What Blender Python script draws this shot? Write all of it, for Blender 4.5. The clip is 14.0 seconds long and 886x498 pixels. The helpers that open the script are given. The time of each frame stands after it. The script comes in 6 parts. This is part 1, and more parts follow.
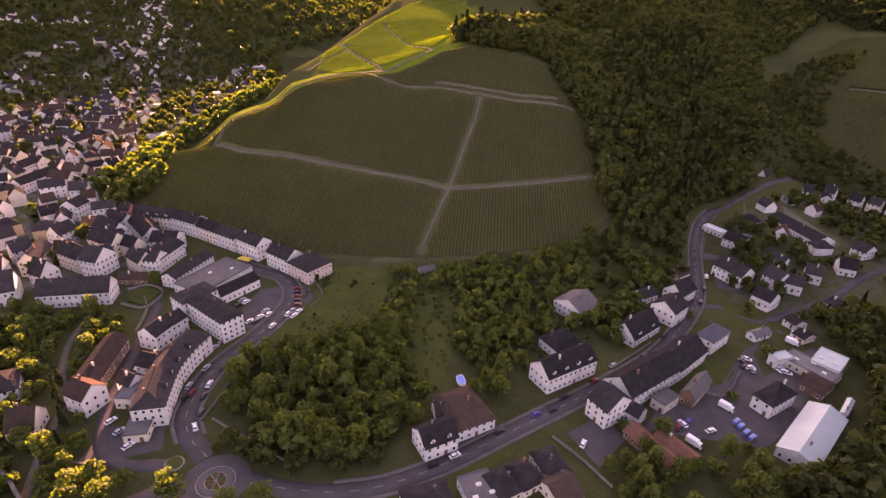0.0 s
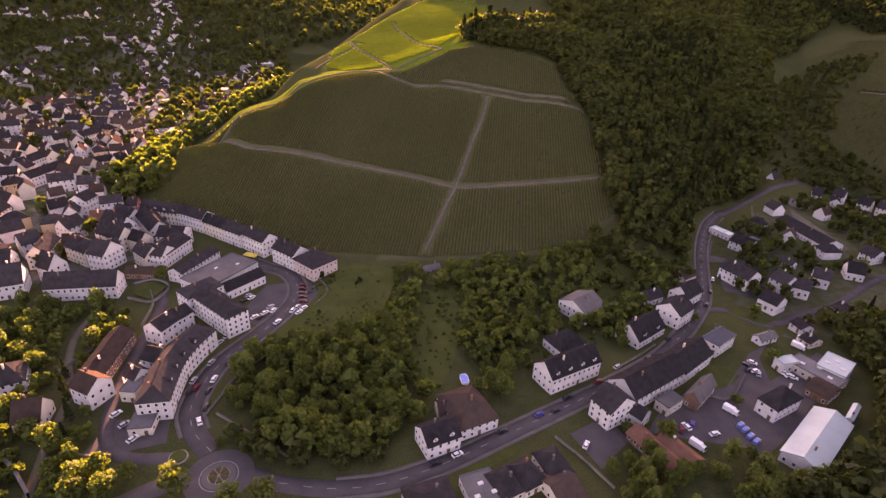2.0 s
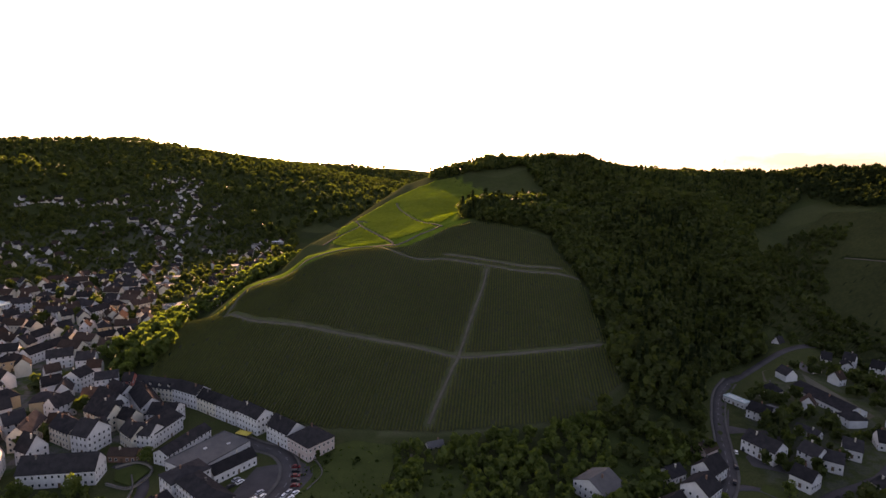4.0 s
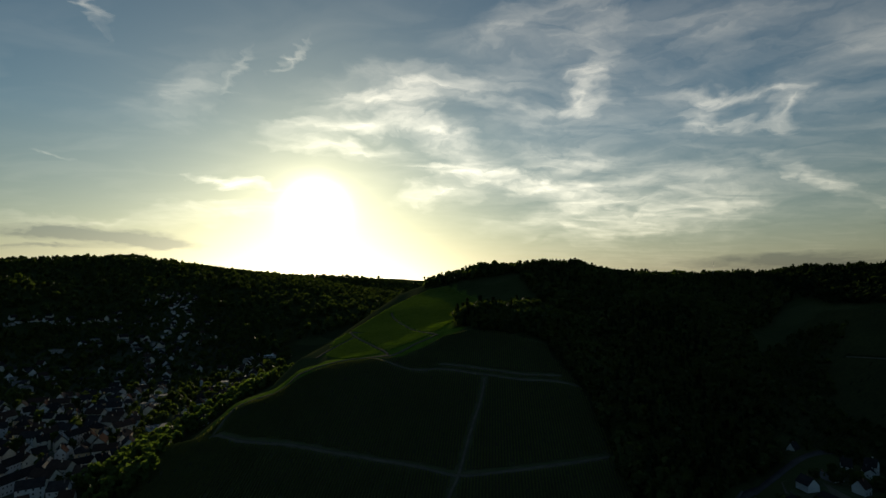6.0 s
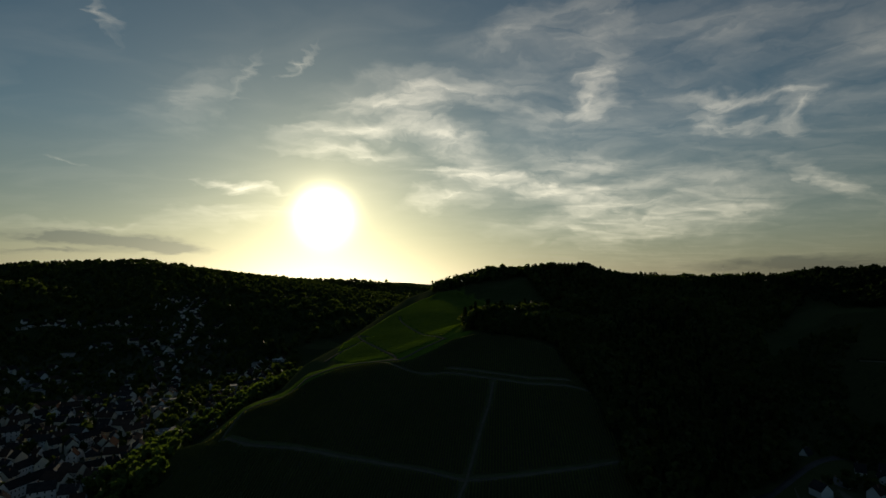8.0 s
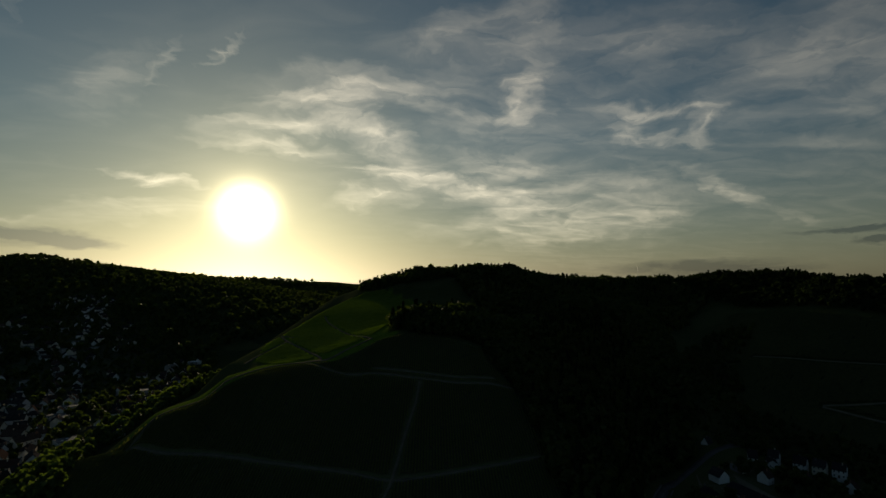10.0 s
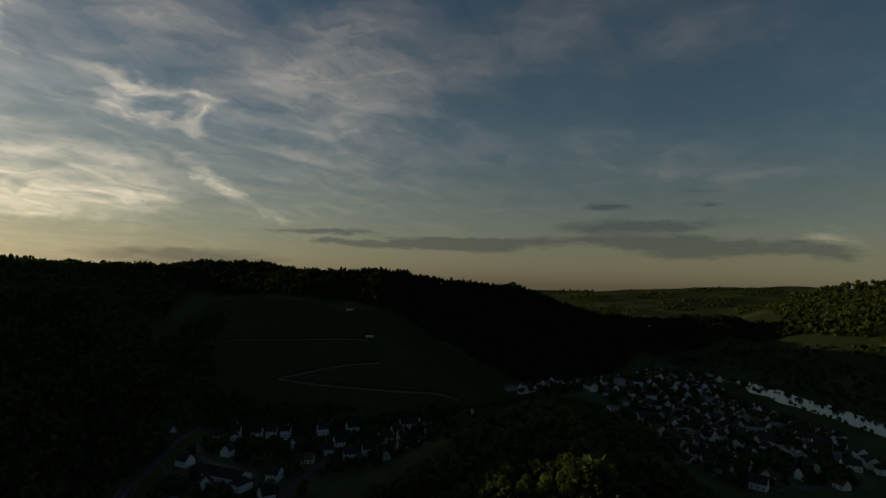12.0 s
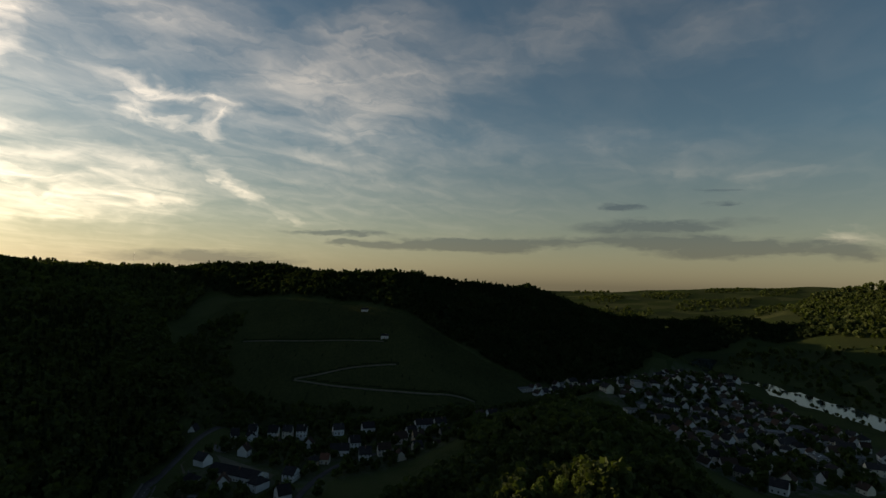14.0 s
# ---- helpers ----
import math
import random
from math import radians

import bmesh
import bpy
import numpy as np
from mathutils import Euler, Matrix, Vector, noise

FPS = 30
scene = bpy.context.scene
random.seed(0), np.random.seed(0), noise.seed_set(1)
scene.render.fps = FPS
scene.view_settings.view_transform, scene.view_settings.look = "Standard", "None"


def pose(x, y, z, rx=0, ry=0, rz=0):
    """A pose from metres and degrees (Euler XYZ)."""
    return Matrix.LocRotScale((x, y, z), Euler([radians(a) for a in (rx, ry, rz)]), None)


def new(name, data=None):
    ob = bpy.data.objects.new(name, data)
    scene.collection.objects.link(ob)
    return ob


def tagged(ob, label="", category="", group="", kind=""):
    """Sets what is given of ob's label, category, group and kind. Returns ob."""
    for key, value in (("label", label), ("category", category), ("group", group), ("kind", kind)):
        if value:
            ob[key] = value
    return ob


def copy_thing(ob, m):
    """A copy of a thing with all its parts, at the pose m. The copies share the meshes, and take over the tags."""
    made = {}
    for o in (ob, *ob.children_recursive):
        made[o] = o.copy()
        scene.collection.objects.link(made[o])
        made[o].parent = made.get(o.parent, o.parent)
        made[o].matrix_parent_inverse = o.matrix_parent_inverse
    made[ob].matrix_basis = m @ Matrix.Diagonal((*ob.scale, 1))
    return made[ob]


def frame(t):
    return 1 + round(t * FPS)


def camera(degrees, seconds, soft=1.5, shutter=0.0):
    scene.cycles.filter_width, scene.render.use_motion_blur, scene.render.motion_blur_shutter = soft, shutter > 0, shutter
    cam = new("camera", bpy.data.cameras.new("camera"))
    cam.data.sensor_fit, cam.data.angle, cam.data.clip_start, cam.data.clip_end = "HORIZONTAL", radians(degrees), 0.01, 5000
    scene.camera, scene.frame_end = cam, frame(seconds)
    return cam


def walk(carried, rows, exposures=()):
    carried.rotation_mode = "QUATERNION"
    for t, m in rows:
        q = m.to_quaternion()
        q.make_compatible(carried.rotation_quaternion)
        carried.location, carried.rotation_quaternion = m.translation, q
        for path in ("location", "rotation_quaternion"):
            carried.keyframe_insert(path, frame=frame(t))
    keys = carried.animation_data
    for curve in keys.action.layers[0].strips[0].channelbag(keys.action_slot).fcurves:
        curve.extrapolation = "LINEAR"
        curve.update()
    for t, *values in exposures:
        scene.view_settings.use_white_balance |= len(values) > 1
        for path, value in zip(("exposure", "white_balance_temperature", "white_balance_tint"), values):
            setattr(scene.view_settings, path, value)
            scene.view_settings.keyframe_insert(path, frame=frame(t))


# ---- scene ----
# A hovering camera 150 m above the valley road of a wine town at sunset: it tilts up, then turns to the right.
# Plan: +y is the way to the vineyard hill, the town lies to the left, the river far to the right.
cam = camera(79.66, 14.0)
EYE = (0.0, 0.0, 150.0)
TURNS = [  # seconds, tilt, turn, lean in degrees
    (0.0, -26.44, -1.7, 2.28),
    (0.5, -26.38, -0.35, 2.87),
    (1.0, -26.55, -0.6, 3.02),
    (1.5, -26.63, -0.48, 3.0),
    (2.0, -26.6, -1.07, 2.79),
    (2.5, -26.62, -0.87, 2.82),
    (3.0, -24.4, -0.75, 2.62),
    (3.5, -17.4, -0.65, 2.0),
    (4.0, -8.46, -0.13, 1.57),
    (4.2, -5.87, -0.12, 0.94),
    (6.3, 3.3, -0.46, -0.01),
    (6.5, 3.32, -0.0, -0.0),
    (7.0, 3.52, 0.36, -0.01),
    (9.5, 3.63, -0.62, -0.03),
    (10.0, 3.6, -7.4, 0.4),
    (10.5, 3.4, -21.1, 1.2),
    (11.0, 3.25, -42.7, 1.6),
    (11.5, 3.15, -60.75, 1.9),
    (12.0, 3.45, -59.2, 1.9),
    (12.5, 3.52, -57.8, 1.8),
    (13.0, 3.41, -57.85, 1.85),
    (13.5, 3.54, -57.85, 1.85),
    (14.0, 3.52, -57.65, 1.8),
]
walk(cam, [(t, pose(*EYE, 90 + a, 0, b) @ pose(0, 0, 0, 0, 0, c)) for t, a, b, c in TURNS],
     exposures=[(0.0, 3.3, 15000, 86), (3.0, 3.3, 14500, 82), (3.5, 3.1, 13600, 74), (4.0, 2.1, 11500, 54), (4.2, 1.2, 10200, 42),
                (6.3, -0.8, 7400, 8), (7.2, -1.0, 7400, 8), (9.3, -1.48, 8100, 9), (10.5, -1.48, 8100, 10), (11.0, -1.3, 8400, 13), (11.5, -1.15, 8400, 17),
                (12.0, -0.95, 8600, 17), (12.5, -0.5, 8800, 18), (14.0, -0.15, 8800, 18)])

# ---- sky and sun ----
SUN_AZ, SUN_EL = -13.0, 7.0  # degrees, clockwise from +y
sun_way = Vector((math.sin(radians(SUN_AZ)) * math.cos(radians(SUN_EL)), math.cos(radians(SUN_AZ)) * math.cos(radians(SUN_EL)), math.sin(radians(SUN_EL))))


class Tree_of_nodes:
    """Short hand for wiring shader nodes."""

    def __init__(self, tree):
        self.t = tree

    def n(self, kind, **sockets):
        node = self.t.nodes.new(kind)
        for key, value in sockets.items():
            if key.startswith("_"):
                key = int(key[1:])
            if isinstance(value, bpy.types.NodeSocket):
                self.t.links.new(value, node.inputs[key])
            else:
                node.inputs[key].default_value = value
        return node

    def math(self, op, a, b=0.0, c=0.0):
        node = self.n("ShaderNodeMath", _0=a, _1=b, _2=c)
        node.operation = op
        return node.outputs[0]

    def vec(self, op, a, b=(0, 0, 0)):
        node = self.n("ShaderNodeVectorMath", _0=a, _1=b)
        node.operation = op
        return node.outputs["Value"] if op in ("DOT_PRODUCT", "LENGTH") else node.outputs[0]

    def ramp(self, fac, stops):
        node = self.n("ShaderNodeValToRGB", Fac=fac)
        e = node.color_ramp.elements
        while len(e) < len(stops):
            e.new(0.5)
        for k, (pos, col) in zip(e, stops):
            k.position = pos
            k.color = (col, col, col, 1) if isinstance(col, (int, float)) else (*col, 1)
        return node.outputs[0]

    def mix(self, fac, a, b, blend="MIX"):
        node = self.t.nodes.new("ShaderNodeMix")
        node.data_type, node.blend_type = "RGBA", blend
        for key, value in ((0, fac), (6, a), (7, b)):
            if isinstance(value, bpy.types.NodeSocket):
                self.t.links.new(value, node.inputs[key])
            else:
                node.inputs[key].default_value = value if key == 0 else (*value, 1)
        return node.outputs[2]

    def noise(self, at, scale, detail=4.0, rough=0.55, distort=0.0):
        return self.n("ShaderNodeTexNoise", Vector=at, Scale=scale, Detail=detail, Roughness=rough, Distortion=distort).outputs[0]


world = bpy.data.worlds.new("evening_sky")
scene.world = world
world.use_nodes = True
w = Tree_of_nodes(world.node_tree)
w.t.nodes.clear()
sky = w.n("ShaderNodeTexSky")
sky.sky_type, sky.sun_disc = "NISHITA", False
sky.sun_elevation, sky.sun_rotation = radians(SUN_EL), radians(SUN_AZ)
sky.air_density, sky.dust_density, sky.ozone_density = 1.0, 0.6, 2.5
way = w.n("ShaderNodeTexCoord").outputs["Generated"]
xyz = w.n("ShaderNodeSeparateXYZ", Vector=way).outputs
up = w.math("MAXIMUM", xyz[2], 0.0)
near = w.math("MAXIMUM", w.vec("DOT_PRODUCT", way, tuple(sun_way)), 0.0)
# the sky seen as a map of turn and height in degrees, bent a little by noise so that no cloud has a smooth edge
turn_of = w.math("MULTIPLY", w.math("ARCTAN2", xyz[0], xyz[1]), 57.2958)
rise_of = w.math("MULTIPLY", w.math("ARCSINE", xyz[2]), 57.2958)
chart = w.n("ShaderNodeCombineXYZ", X=turn_of, Y=rise_of, Z=0.0).outputs[0]


def bent(at, scale, by, stretch):
    """The chart shifted by a noise of the given size, in degrees."""
    node = w.n("ShaderNodeTexNoise", Vector=w.n("ShaderNodeMapping", Vector=at, Scale=stretch).outputs[0], Scale=scale, Detail=4.0, Roughness=0.52)
    return w.vec("ADD", at, w.vec("MULTIPLY", w.vec("SUBTRACT", node.outputs["Color"], (0.5, 0.5, 0.5)), by))


thin_chart = bent(bent(chart, 0.10, (9.0, 4.5, 0.0), (1.0, 2.2, 1.0)), 0.45, (4.5, 2.2, 0.0), (1.0, 2.0, 1.0))
flat_chart = bent(bent(chart, 0.30, (6.0, 1.6, 0.0), (0.6, 2.6, 1.0)), 1.1, (2.0, 0.7, 0.0), (0.7, 2.2, 1.0))
inv = w.math("DIVIDE", 1.0, w.math("ADD", up, 0.10))
plane = w.n("ShaderNodeCombineXYZ", X=w.math("MULTIPLY", xyz[0], inv), Y=w.math("MULTIPLY", xyz[1], inv), Z=0.0).outputs[0]
streak = w.noise(w.n("ShaderNodeMapping", Vector=plane, Location=(2.1, 0.4, 0), Rotation=(0, 0, radians(-18)), Scale=(1.0, 1.6, 1)).outputs[0], 2.2, 5, 0.5, 0.9)
fibre = w.noise(w.n("ShaderNodeMapping", Vector=thin_chart, Rotation=(0, 0, radians(14)), Scale=(0.3, 1.5, 1)).outputs[0], 0.5, 4, 0.52, 0.4)


def cloud(at, turn, rise, long, wide, tilt, amount):
    """How thick one drawn-out cloud lies over each place of the chart: its middle, half length, half width and tilt in degrees."""
    spot = w.n("ShaderNodeMapping", Vector=at, Location=(turn, rise, 0), Rotation=(0, 0, radians(tilt)), Scale=(long, wide, 1))
    spot.vector_type = "TEXTURE"
    edge = w.math("MAXIMUM", w.math("SUBTRACT", 1.0, w.math("MULTIPLY", w.vec("LENGTH", spot.outputs[0]), 0.72)), 0.0)
    return w.math("MULTIPLY", w.math("POWER", edge, 1.15), amount * 1.2)


thin, thick = [0.0], [0.0]


def wisp(*at):
    thin[0] = w.math("ADD", cloud(thin_chart, *at), thin[0])


def bank_cloud(*at):
    thick[0] = w.math("ADD", cloud(flat_chart, *at), thick[0])


# cirrus over the sunset
wisp(-6.4, 19, 6.2, 1.3, 10, 0.8)
wisp(-8.8, 16.3, 7.7, 1, 6, 0.9)
wisp(-10.6, 13.9, 6.7, 0.9, -3, 1)
wisp(0.4, 15.1, 7.3, 1.7, -30, 0.75)
wisp(-1.5, 20.5, 10.5, 1.9, 3, 0.45)
wisp(7.2, 18.1, 6.6, 1.6, -17, 0.4)
wisp(-21.3, 9.8, 3.1, 0.5, -9, 1)
wisp(2.8, 11.8, 4.3, 0.8, -1, 0.9)
wisp(7.1, 10.7, 11.1, 0.9, -7, 0.7)
wisp(0.4, 9.2, 4.9, 1.2, 9, 0.8)
wisp(13.1, 13, 5.7, 1.3, -4, 0.55)
wisp(16.1, 19, 2.9, 2.1, 56, 0.65)
wisp(29.2, 17.3, 7.5, 0.7, -10, 0.55)
wisp(34.3, 15.3, 1.3, 1.6, -10, 0.6)
wisp(26.2, 15.6, 2.9, 1.2, -8, 0.55)
wisp(30.5, 14.5, 4.4, 0.6, -9, 0.45)
wisp(13.6, 8.9, 7.3, 2, -13, 0.55)
wisp(21.4, 8.8, 9.4, 2.7, -4, 0.38)
wisp(13.6, 5.7, 8.3, 1.7, -2, 0.55)
wisp(26.5, 6.3, 5.6, 1.5, 8, 0.5)
wisp(36.4, 8.6, 5.9, 0.7, -30, 0.4)
wisp(11.5, 26.5, 7.7, 1.9, 15, 0.35)
wisp(16.8, 24.4, 6.8, 3.5, 89, 0.3)
wisp(-26.2, 17.5, 4.9, 2.2, 36, 0.3)
wisp(-21, 20.3, 2.7, 0.6, 61, 0.3)
wisp(-16.3, 22.4, 2.6, 0.5, 41, 0.42)
wisp(-33.4, 22.8, 1.9, 0.6, -56, 0.4)
wisp(-36.8, 10.9, 1, 0.3, -4, 0.35)
wisp(18.8, 14, 23.4, 14, -7, 0.2)
wisp(30.3, 22.3, 12.8, 3.4, 1, 0.18)
wisp(-21.3, 6.6, 6.7, 0.7, 5, 0.4)
wisp(-32, 5.2, 9.7, 0.6, 0, 0.3)
bank_cloud(-33.2, 4, 7.9, 0.8, -0, 0.9)
bank_cloud(-27.3, 3.4, 4, 0.5, -4, 0.7)
bank_cloud(-35.3, 2.8, 6.1, 0.3, 2, 0.5)
bank_cloud(33.2, 1.7, 9.1, 0.9, 1, 0.75)
wisp(45.9, 22, 11.5, 3.7, 26, 0.35)
wisp(49.7, 17.4, 7.3, 3.9, 31, 0.35)
wisp(63.1, 23.4, 16.8, 3, 18, 0.3)
wisp(52.4, 11.7, 20, 8.1, 1, 0.18)
wisp(78, 13.5, 15.8, 2.5, -5, 0.16)
wisp(84.2, 23.8, 8.9, 2, 4, 0.2)
wisp(86.7, 11.4, 7.9, 0.6, -5, 0.2)
wisp(95.6, 4.5, 2.2, 0.7, 5, 0.8)
wisp(21.5, 7.1, 8.8, 4.4, 7, 0.2)
bank_cloud(46.7, 4.7, 7.2, 0.3, 1, 0.7)
bank_cloud(47.9, 3.8, 3.6, 0.3, 2, 0.6)
bank_cloud(56.4, 4, 7.3, 0.6, 2, 0.9)
bank_cloud(64.9, 4.2, 8, 0.8, 3, 0.85)
bank_cloud(79.7, 6.2, 9.3, 0.8, 1, 0.7)
bank_cloud(75.9, 8, 2.2, 0.4, -1, 0.7)
bank_cloud(80.2, 4.6, 8.3, 0.8, -0, 0.9)
bank_cloud(88.1, 3.8, 9.1, 0.7, 3, 0.85)
bank_cloud(95.6, 3.5, 3.3, 0.6, -0, 0.6)
bank_cloud(85.2, 8.3, 2.4, 0.3, -2, 0.5)
bank_cloud(84.7, 9.6, 2.9, 0.2, -3, 0.4)
# the sky away from the sunset carries a thin broken veil as well
veil = w.math("MULTIPLY", w.ramp(streak, [(0.45, 0.0), (0.75, 0.35)]), w.ramp(up, [(0.03, 0.0), (0.15, 1.0)]))
texture = w.math("MULTIPLY", w.ramp(streak, [(0.28, 0.45), (0.68, 1.25)]), w.ramp(fibre, [(0.30, 0.45), (0.66, 1.3)]))
cirrus = w.math("ADD", w.math("MULTIPLY", w.math("MINIMUM", thin[0], 1.25), texture), w.math("MULTIPLY", veil, 0.2))
low = w.math("MINIMUM", w.math("MULTIPLY", w.ramp(w.math("MULTIPLY", thick[0], w.ramp(fibre, [(0.3, 0.6), (0.6, 1.2)])), [(0.12, 0.0), (0.55, 1.0)]), 0.95), 1.0)
grey = w.n("ShaderNodeRGBToBW", Color=sky.outputs[0]).outputs[0]
blue = w.mix(1.0, sky.outputs[0], (0.76, 0.96, 1.02), "MULTIPLY")
base = w.mix(w.ramp(up, [(0.0, 0.75), (0.10, 0.35), (0.26, 0.0)]), blue, w.mix(1.0, (1.04, 1.05, 0.86), grey, "MULTIPLY"))
bright = w.mix(1.0, (1.0, 0.93, 0.80), w.ramp(w.math("POWER", near, 3.0), [(0.0, 0.45), (0.2, 1.35), (0.6, 1.7), (1.0, 1.8)]), "MULTIPLY")
clouded = w.mix(1.0, base, w.mix(1.0, bright, w.mix(1.0, (4.6, 4.6, 4.6), cirrus, "MULTIPLY"), "MULTIPLY"), "ADD")
clouded = w.mix(low, clouded, w.mix(1.0, base, (0.60, 0.62, 0.70), "MULTIPLY"))
# the sun's bright aureole
glow = w.math("ADD", w.math("MULTIPLY", w.math("POWER", near, 1500.0), 120.0),
              w.math("ADD", w.math("MULTIPLY", w.math("POWER", near, 220.0), 4.0), w.math("MULTIPLY", w.math("POWER", near, 22.0), 0.75)))
lit = w.mix(1.0, clouded, w.mix(1.0, (1.0, 0.92, 0.62), glow, "MULTIPLY"), "ADD")
w.n("ShaderNodeOutputWorld", Surface=w.n("ShaderNodeBackground", Color=lit, Strength=0.12).outputs[0])

lamp = bpy.data.lights.new("sun", "SUN")
lamp.energy, lamp.angle, lamp.color = 5.0, radians(0.6), (1.0, 0.90, 0.70)
sun = new("sun", lamp)
sun.rotation_euler = (-sun_way).to_track_quat("-Z", "Y").to_euler()


# ---- materials ----
def shader(name, rough=0.85, metal=0.0):
    m = bpy.data.materials.new(name)
    m.use_nodes = True
    k = Tree_of_nodes(m.node_tree)
    b = m.node_tree.nodes["Principled BSDF"]
    b.inputs["Roughness"].default_value, b.inputs["Metallic"].default_value = rough, metal
    b.inputs["Specular IOR Level"].default_value = 0.3
    return m, k, b


def mottled(name, dark, light, scale, fine, rough=0.85, metal=0.0, bump=0.0, spread=0.0):
    """A colour that varies at two scales, with some relief; spread: how much each object differs from the next."""
    m, k, b = shader(name, rough, metal)
    at = k.n("ShaderNodeNewGeometry").outputs["Position"]
    broad, grain = k.noise(at, scale, 4), k.noise(at, fine, 3, 0.6)
    f = k.math("ADD", k.math("MULTIPLY", k.ramp(broad, [(0.32, 0.0), (0.68, 1.0)]), 0.6), k.math("MULTIPLY", k.ramp(grain, [(0.3, 0.0), (0.7, 1.0)]), 0.4))
    c = k.mix(f, dark, light)
    if spread:
        r = k.math("FRACT", k.math("ADD", k.n("ShaderNodeNewGeometry").outputs["Random Per Island"], k.n("ShaderNodeObjectInfo").outputs["Random"]))
        c = k.mix(1.0, c, k.ramp(r, [(0.0, 1.0 - spread), (1.0, 1.0 + spread)]), "MULTIPLY")
    k.t.links.new(c, b.inputs["Base Color"])
    if bump:
        k.t.links.new(k.n("ShaderNodeBump", Strength=bump, Distance=0.2, Height=grain).outputs[0], b.inputs["Normal"])
    return m


# ---- the shape of the land ----
def smooth_max(a, b, soft):
    h = np.clip(0.5 + 0.5 * (a - b) / soft, 0, 1)
    return b + (a - b) * h + soft * h * (1 - h)


def ridge(x, y, points, slope, flat=10.0, left=None, soft=12.0):
    """Height of a ridge whose crest runs along points (x, y, z) and whose sides fall with the given slope.
    left: on the left of its way it falls with left[0] for left[1] metres and with left[2] beyond."""
    near = np.full(np.shape(x), 1e9)
    on_left = np.zeros(np.shape(x))
    legs = []
    for (x0, y0, z0), (x1, y1, z1) in zip(points, points[1:]):
        dx, dy = x1 - x0, y1 - y0
        long = math.hypot(dx, dy)
        f = np.clip(((x - x0) * dx + (y - y0) * dy) / (long * long), 0, 1)
        d = np.hypot(x - x0 - f * dx, y - y0 - f * dy)
        side = (dx * (y - y0) - dy * (x - x0)) / long
        rank = d - 0.001 * np.abs(side)
        turn = np.clip(0.5 + side / (d + 12.0), 0, 1)
        on_left = np.where(rank < near, turn * turn * (3 - 2 * turn), on_left)
        near = np.minimum(near, rank)
        legs.append((z0 + f * (z1 - z0), np.sqrt(np.maximum(d - flat, 0) ** 2 + soft ** 2) - soft))
    best = None
    for top, d in legs:
        fall = slope * d
        if left:
            fall = fall + on_left * (left[0] * np.minimum(d, left[1]) + left[2] * np.maximum(d - left[1], 0) - fall)
        best = top - fall if best is None else smooth_max(best, top - fall, 6.0)
    return best


VINE_SPUR = [(-262, 400, 2), (-212, 424, 11), (-170, 408, 25), (-131, 455, 52), (-88, 486, 73), (-62, 500, 75), (-21, 556, 82), (8, 588, 88)]
KNOB = [(70, 618, 109.5), (110, 648, 107), (155, 690, 97), (185, 800, 100), (205, 900, 138), (215, 977, 160)]
CREST = [(-22, 1000, 118), (7, 1040, 139), (50, 1029, 151), (94, 1026, 162), (126, 1020, 165), (175, 985, 167), (215, 977, 171), (245, 968, 168), (289, 984, 161), (339, 1011, 157), (410, 1053, 153), (497, 1116, 150), (570, 1104, 151), (650, 1082, 150), (705, 1085, 155), (719, 1012, 160)]
EAST_RIDGE = [(705, 1085, 155), (719, 1012, 160), (737, 960, 163), (758, 904, 163), (775, 732, 156), (825, 630, 154), (894, 543, 148), (995, 468, 146), (1064, 434, 143), (1132, 396, 129), (1227, 363, 116), (1312, 329, 89), (1423, 277, 77)]
LOW_SPUR = [(1312, 329, 86), (1423, 277, 77), (1591, 167, 70), (1698, 78, 64), (1720, -27, 39), (1698, -89, 26), (1680, -160, 8)]
FOREST_SPUR = [(215, 977, 166), (300, 800, 105), (335, 700, 66), (300, 600, 26)]
CASTLE_SPUR = [(455, 160, 42), (400, 135, 45), (325, 112, 42), (322, 75, 40), (317, 42, 27), (249, -22, 10)]
KNOLL = [(228, 98, 48), (262, 80, 52)]
WEST_HILL = [(-1500, 1300, 170), (-1090, 1300, 140), (-930, 1450, 112), (-900, 1700, 85)]
FAR_RIDGE = [(-2600, 1600, 205), (-1671, 1991, 203), (-1515, 2081, 212), (-1440, 2133, 222), (-1300, 2203, 228), (-1245, 2250, 204), (-1178, 2300, 178), (-976, 2391, 170), (-919, 3046, 164), (-626, 3201, 156), (-306, 3424, 143), (24, 3500, 138), (1200, 3700, 130)]
RIVER_HILLS = [(1500, 3900, 90), (3000, 2200, 100), (3690, 1293, 108), (3837, 934, 112), (3907, 577, 136), (3928, 407, 146), (3947, 148, 172), (3950, -34, 164), (3946, -179, 185), (3940, -500, 185)]
RIGHT_HILL = [(2290, -155, 146), (2285, -205, 160), (2272, -300, 184), (2200, -600, 240)]
SOUTH_HILLS = [(2300, -800, 250), (2100, -1100, 260), (0, -1900, 190), (-1900, -900, 200), (-2600, 400, 190), (-2600, 1600, 210)]

RIVER = [(1420, 130), (1320, 150), (1240, 140), (1180, 115), (1145, 88), (1100, 45), (1035, 8), (965, -35), (910, -78), (852, -110), (760, -160), (650, -230), (480, -340)]


TOWN_FLOOR = [(500, 262), (560, 262), (690, 268), (780, 243), (880, 188), (1000, 128)]
SIDE_VALLEY = [(190, 262), (222, 318), (258, 368), (300, 424), (345, 415), (420, 340)]


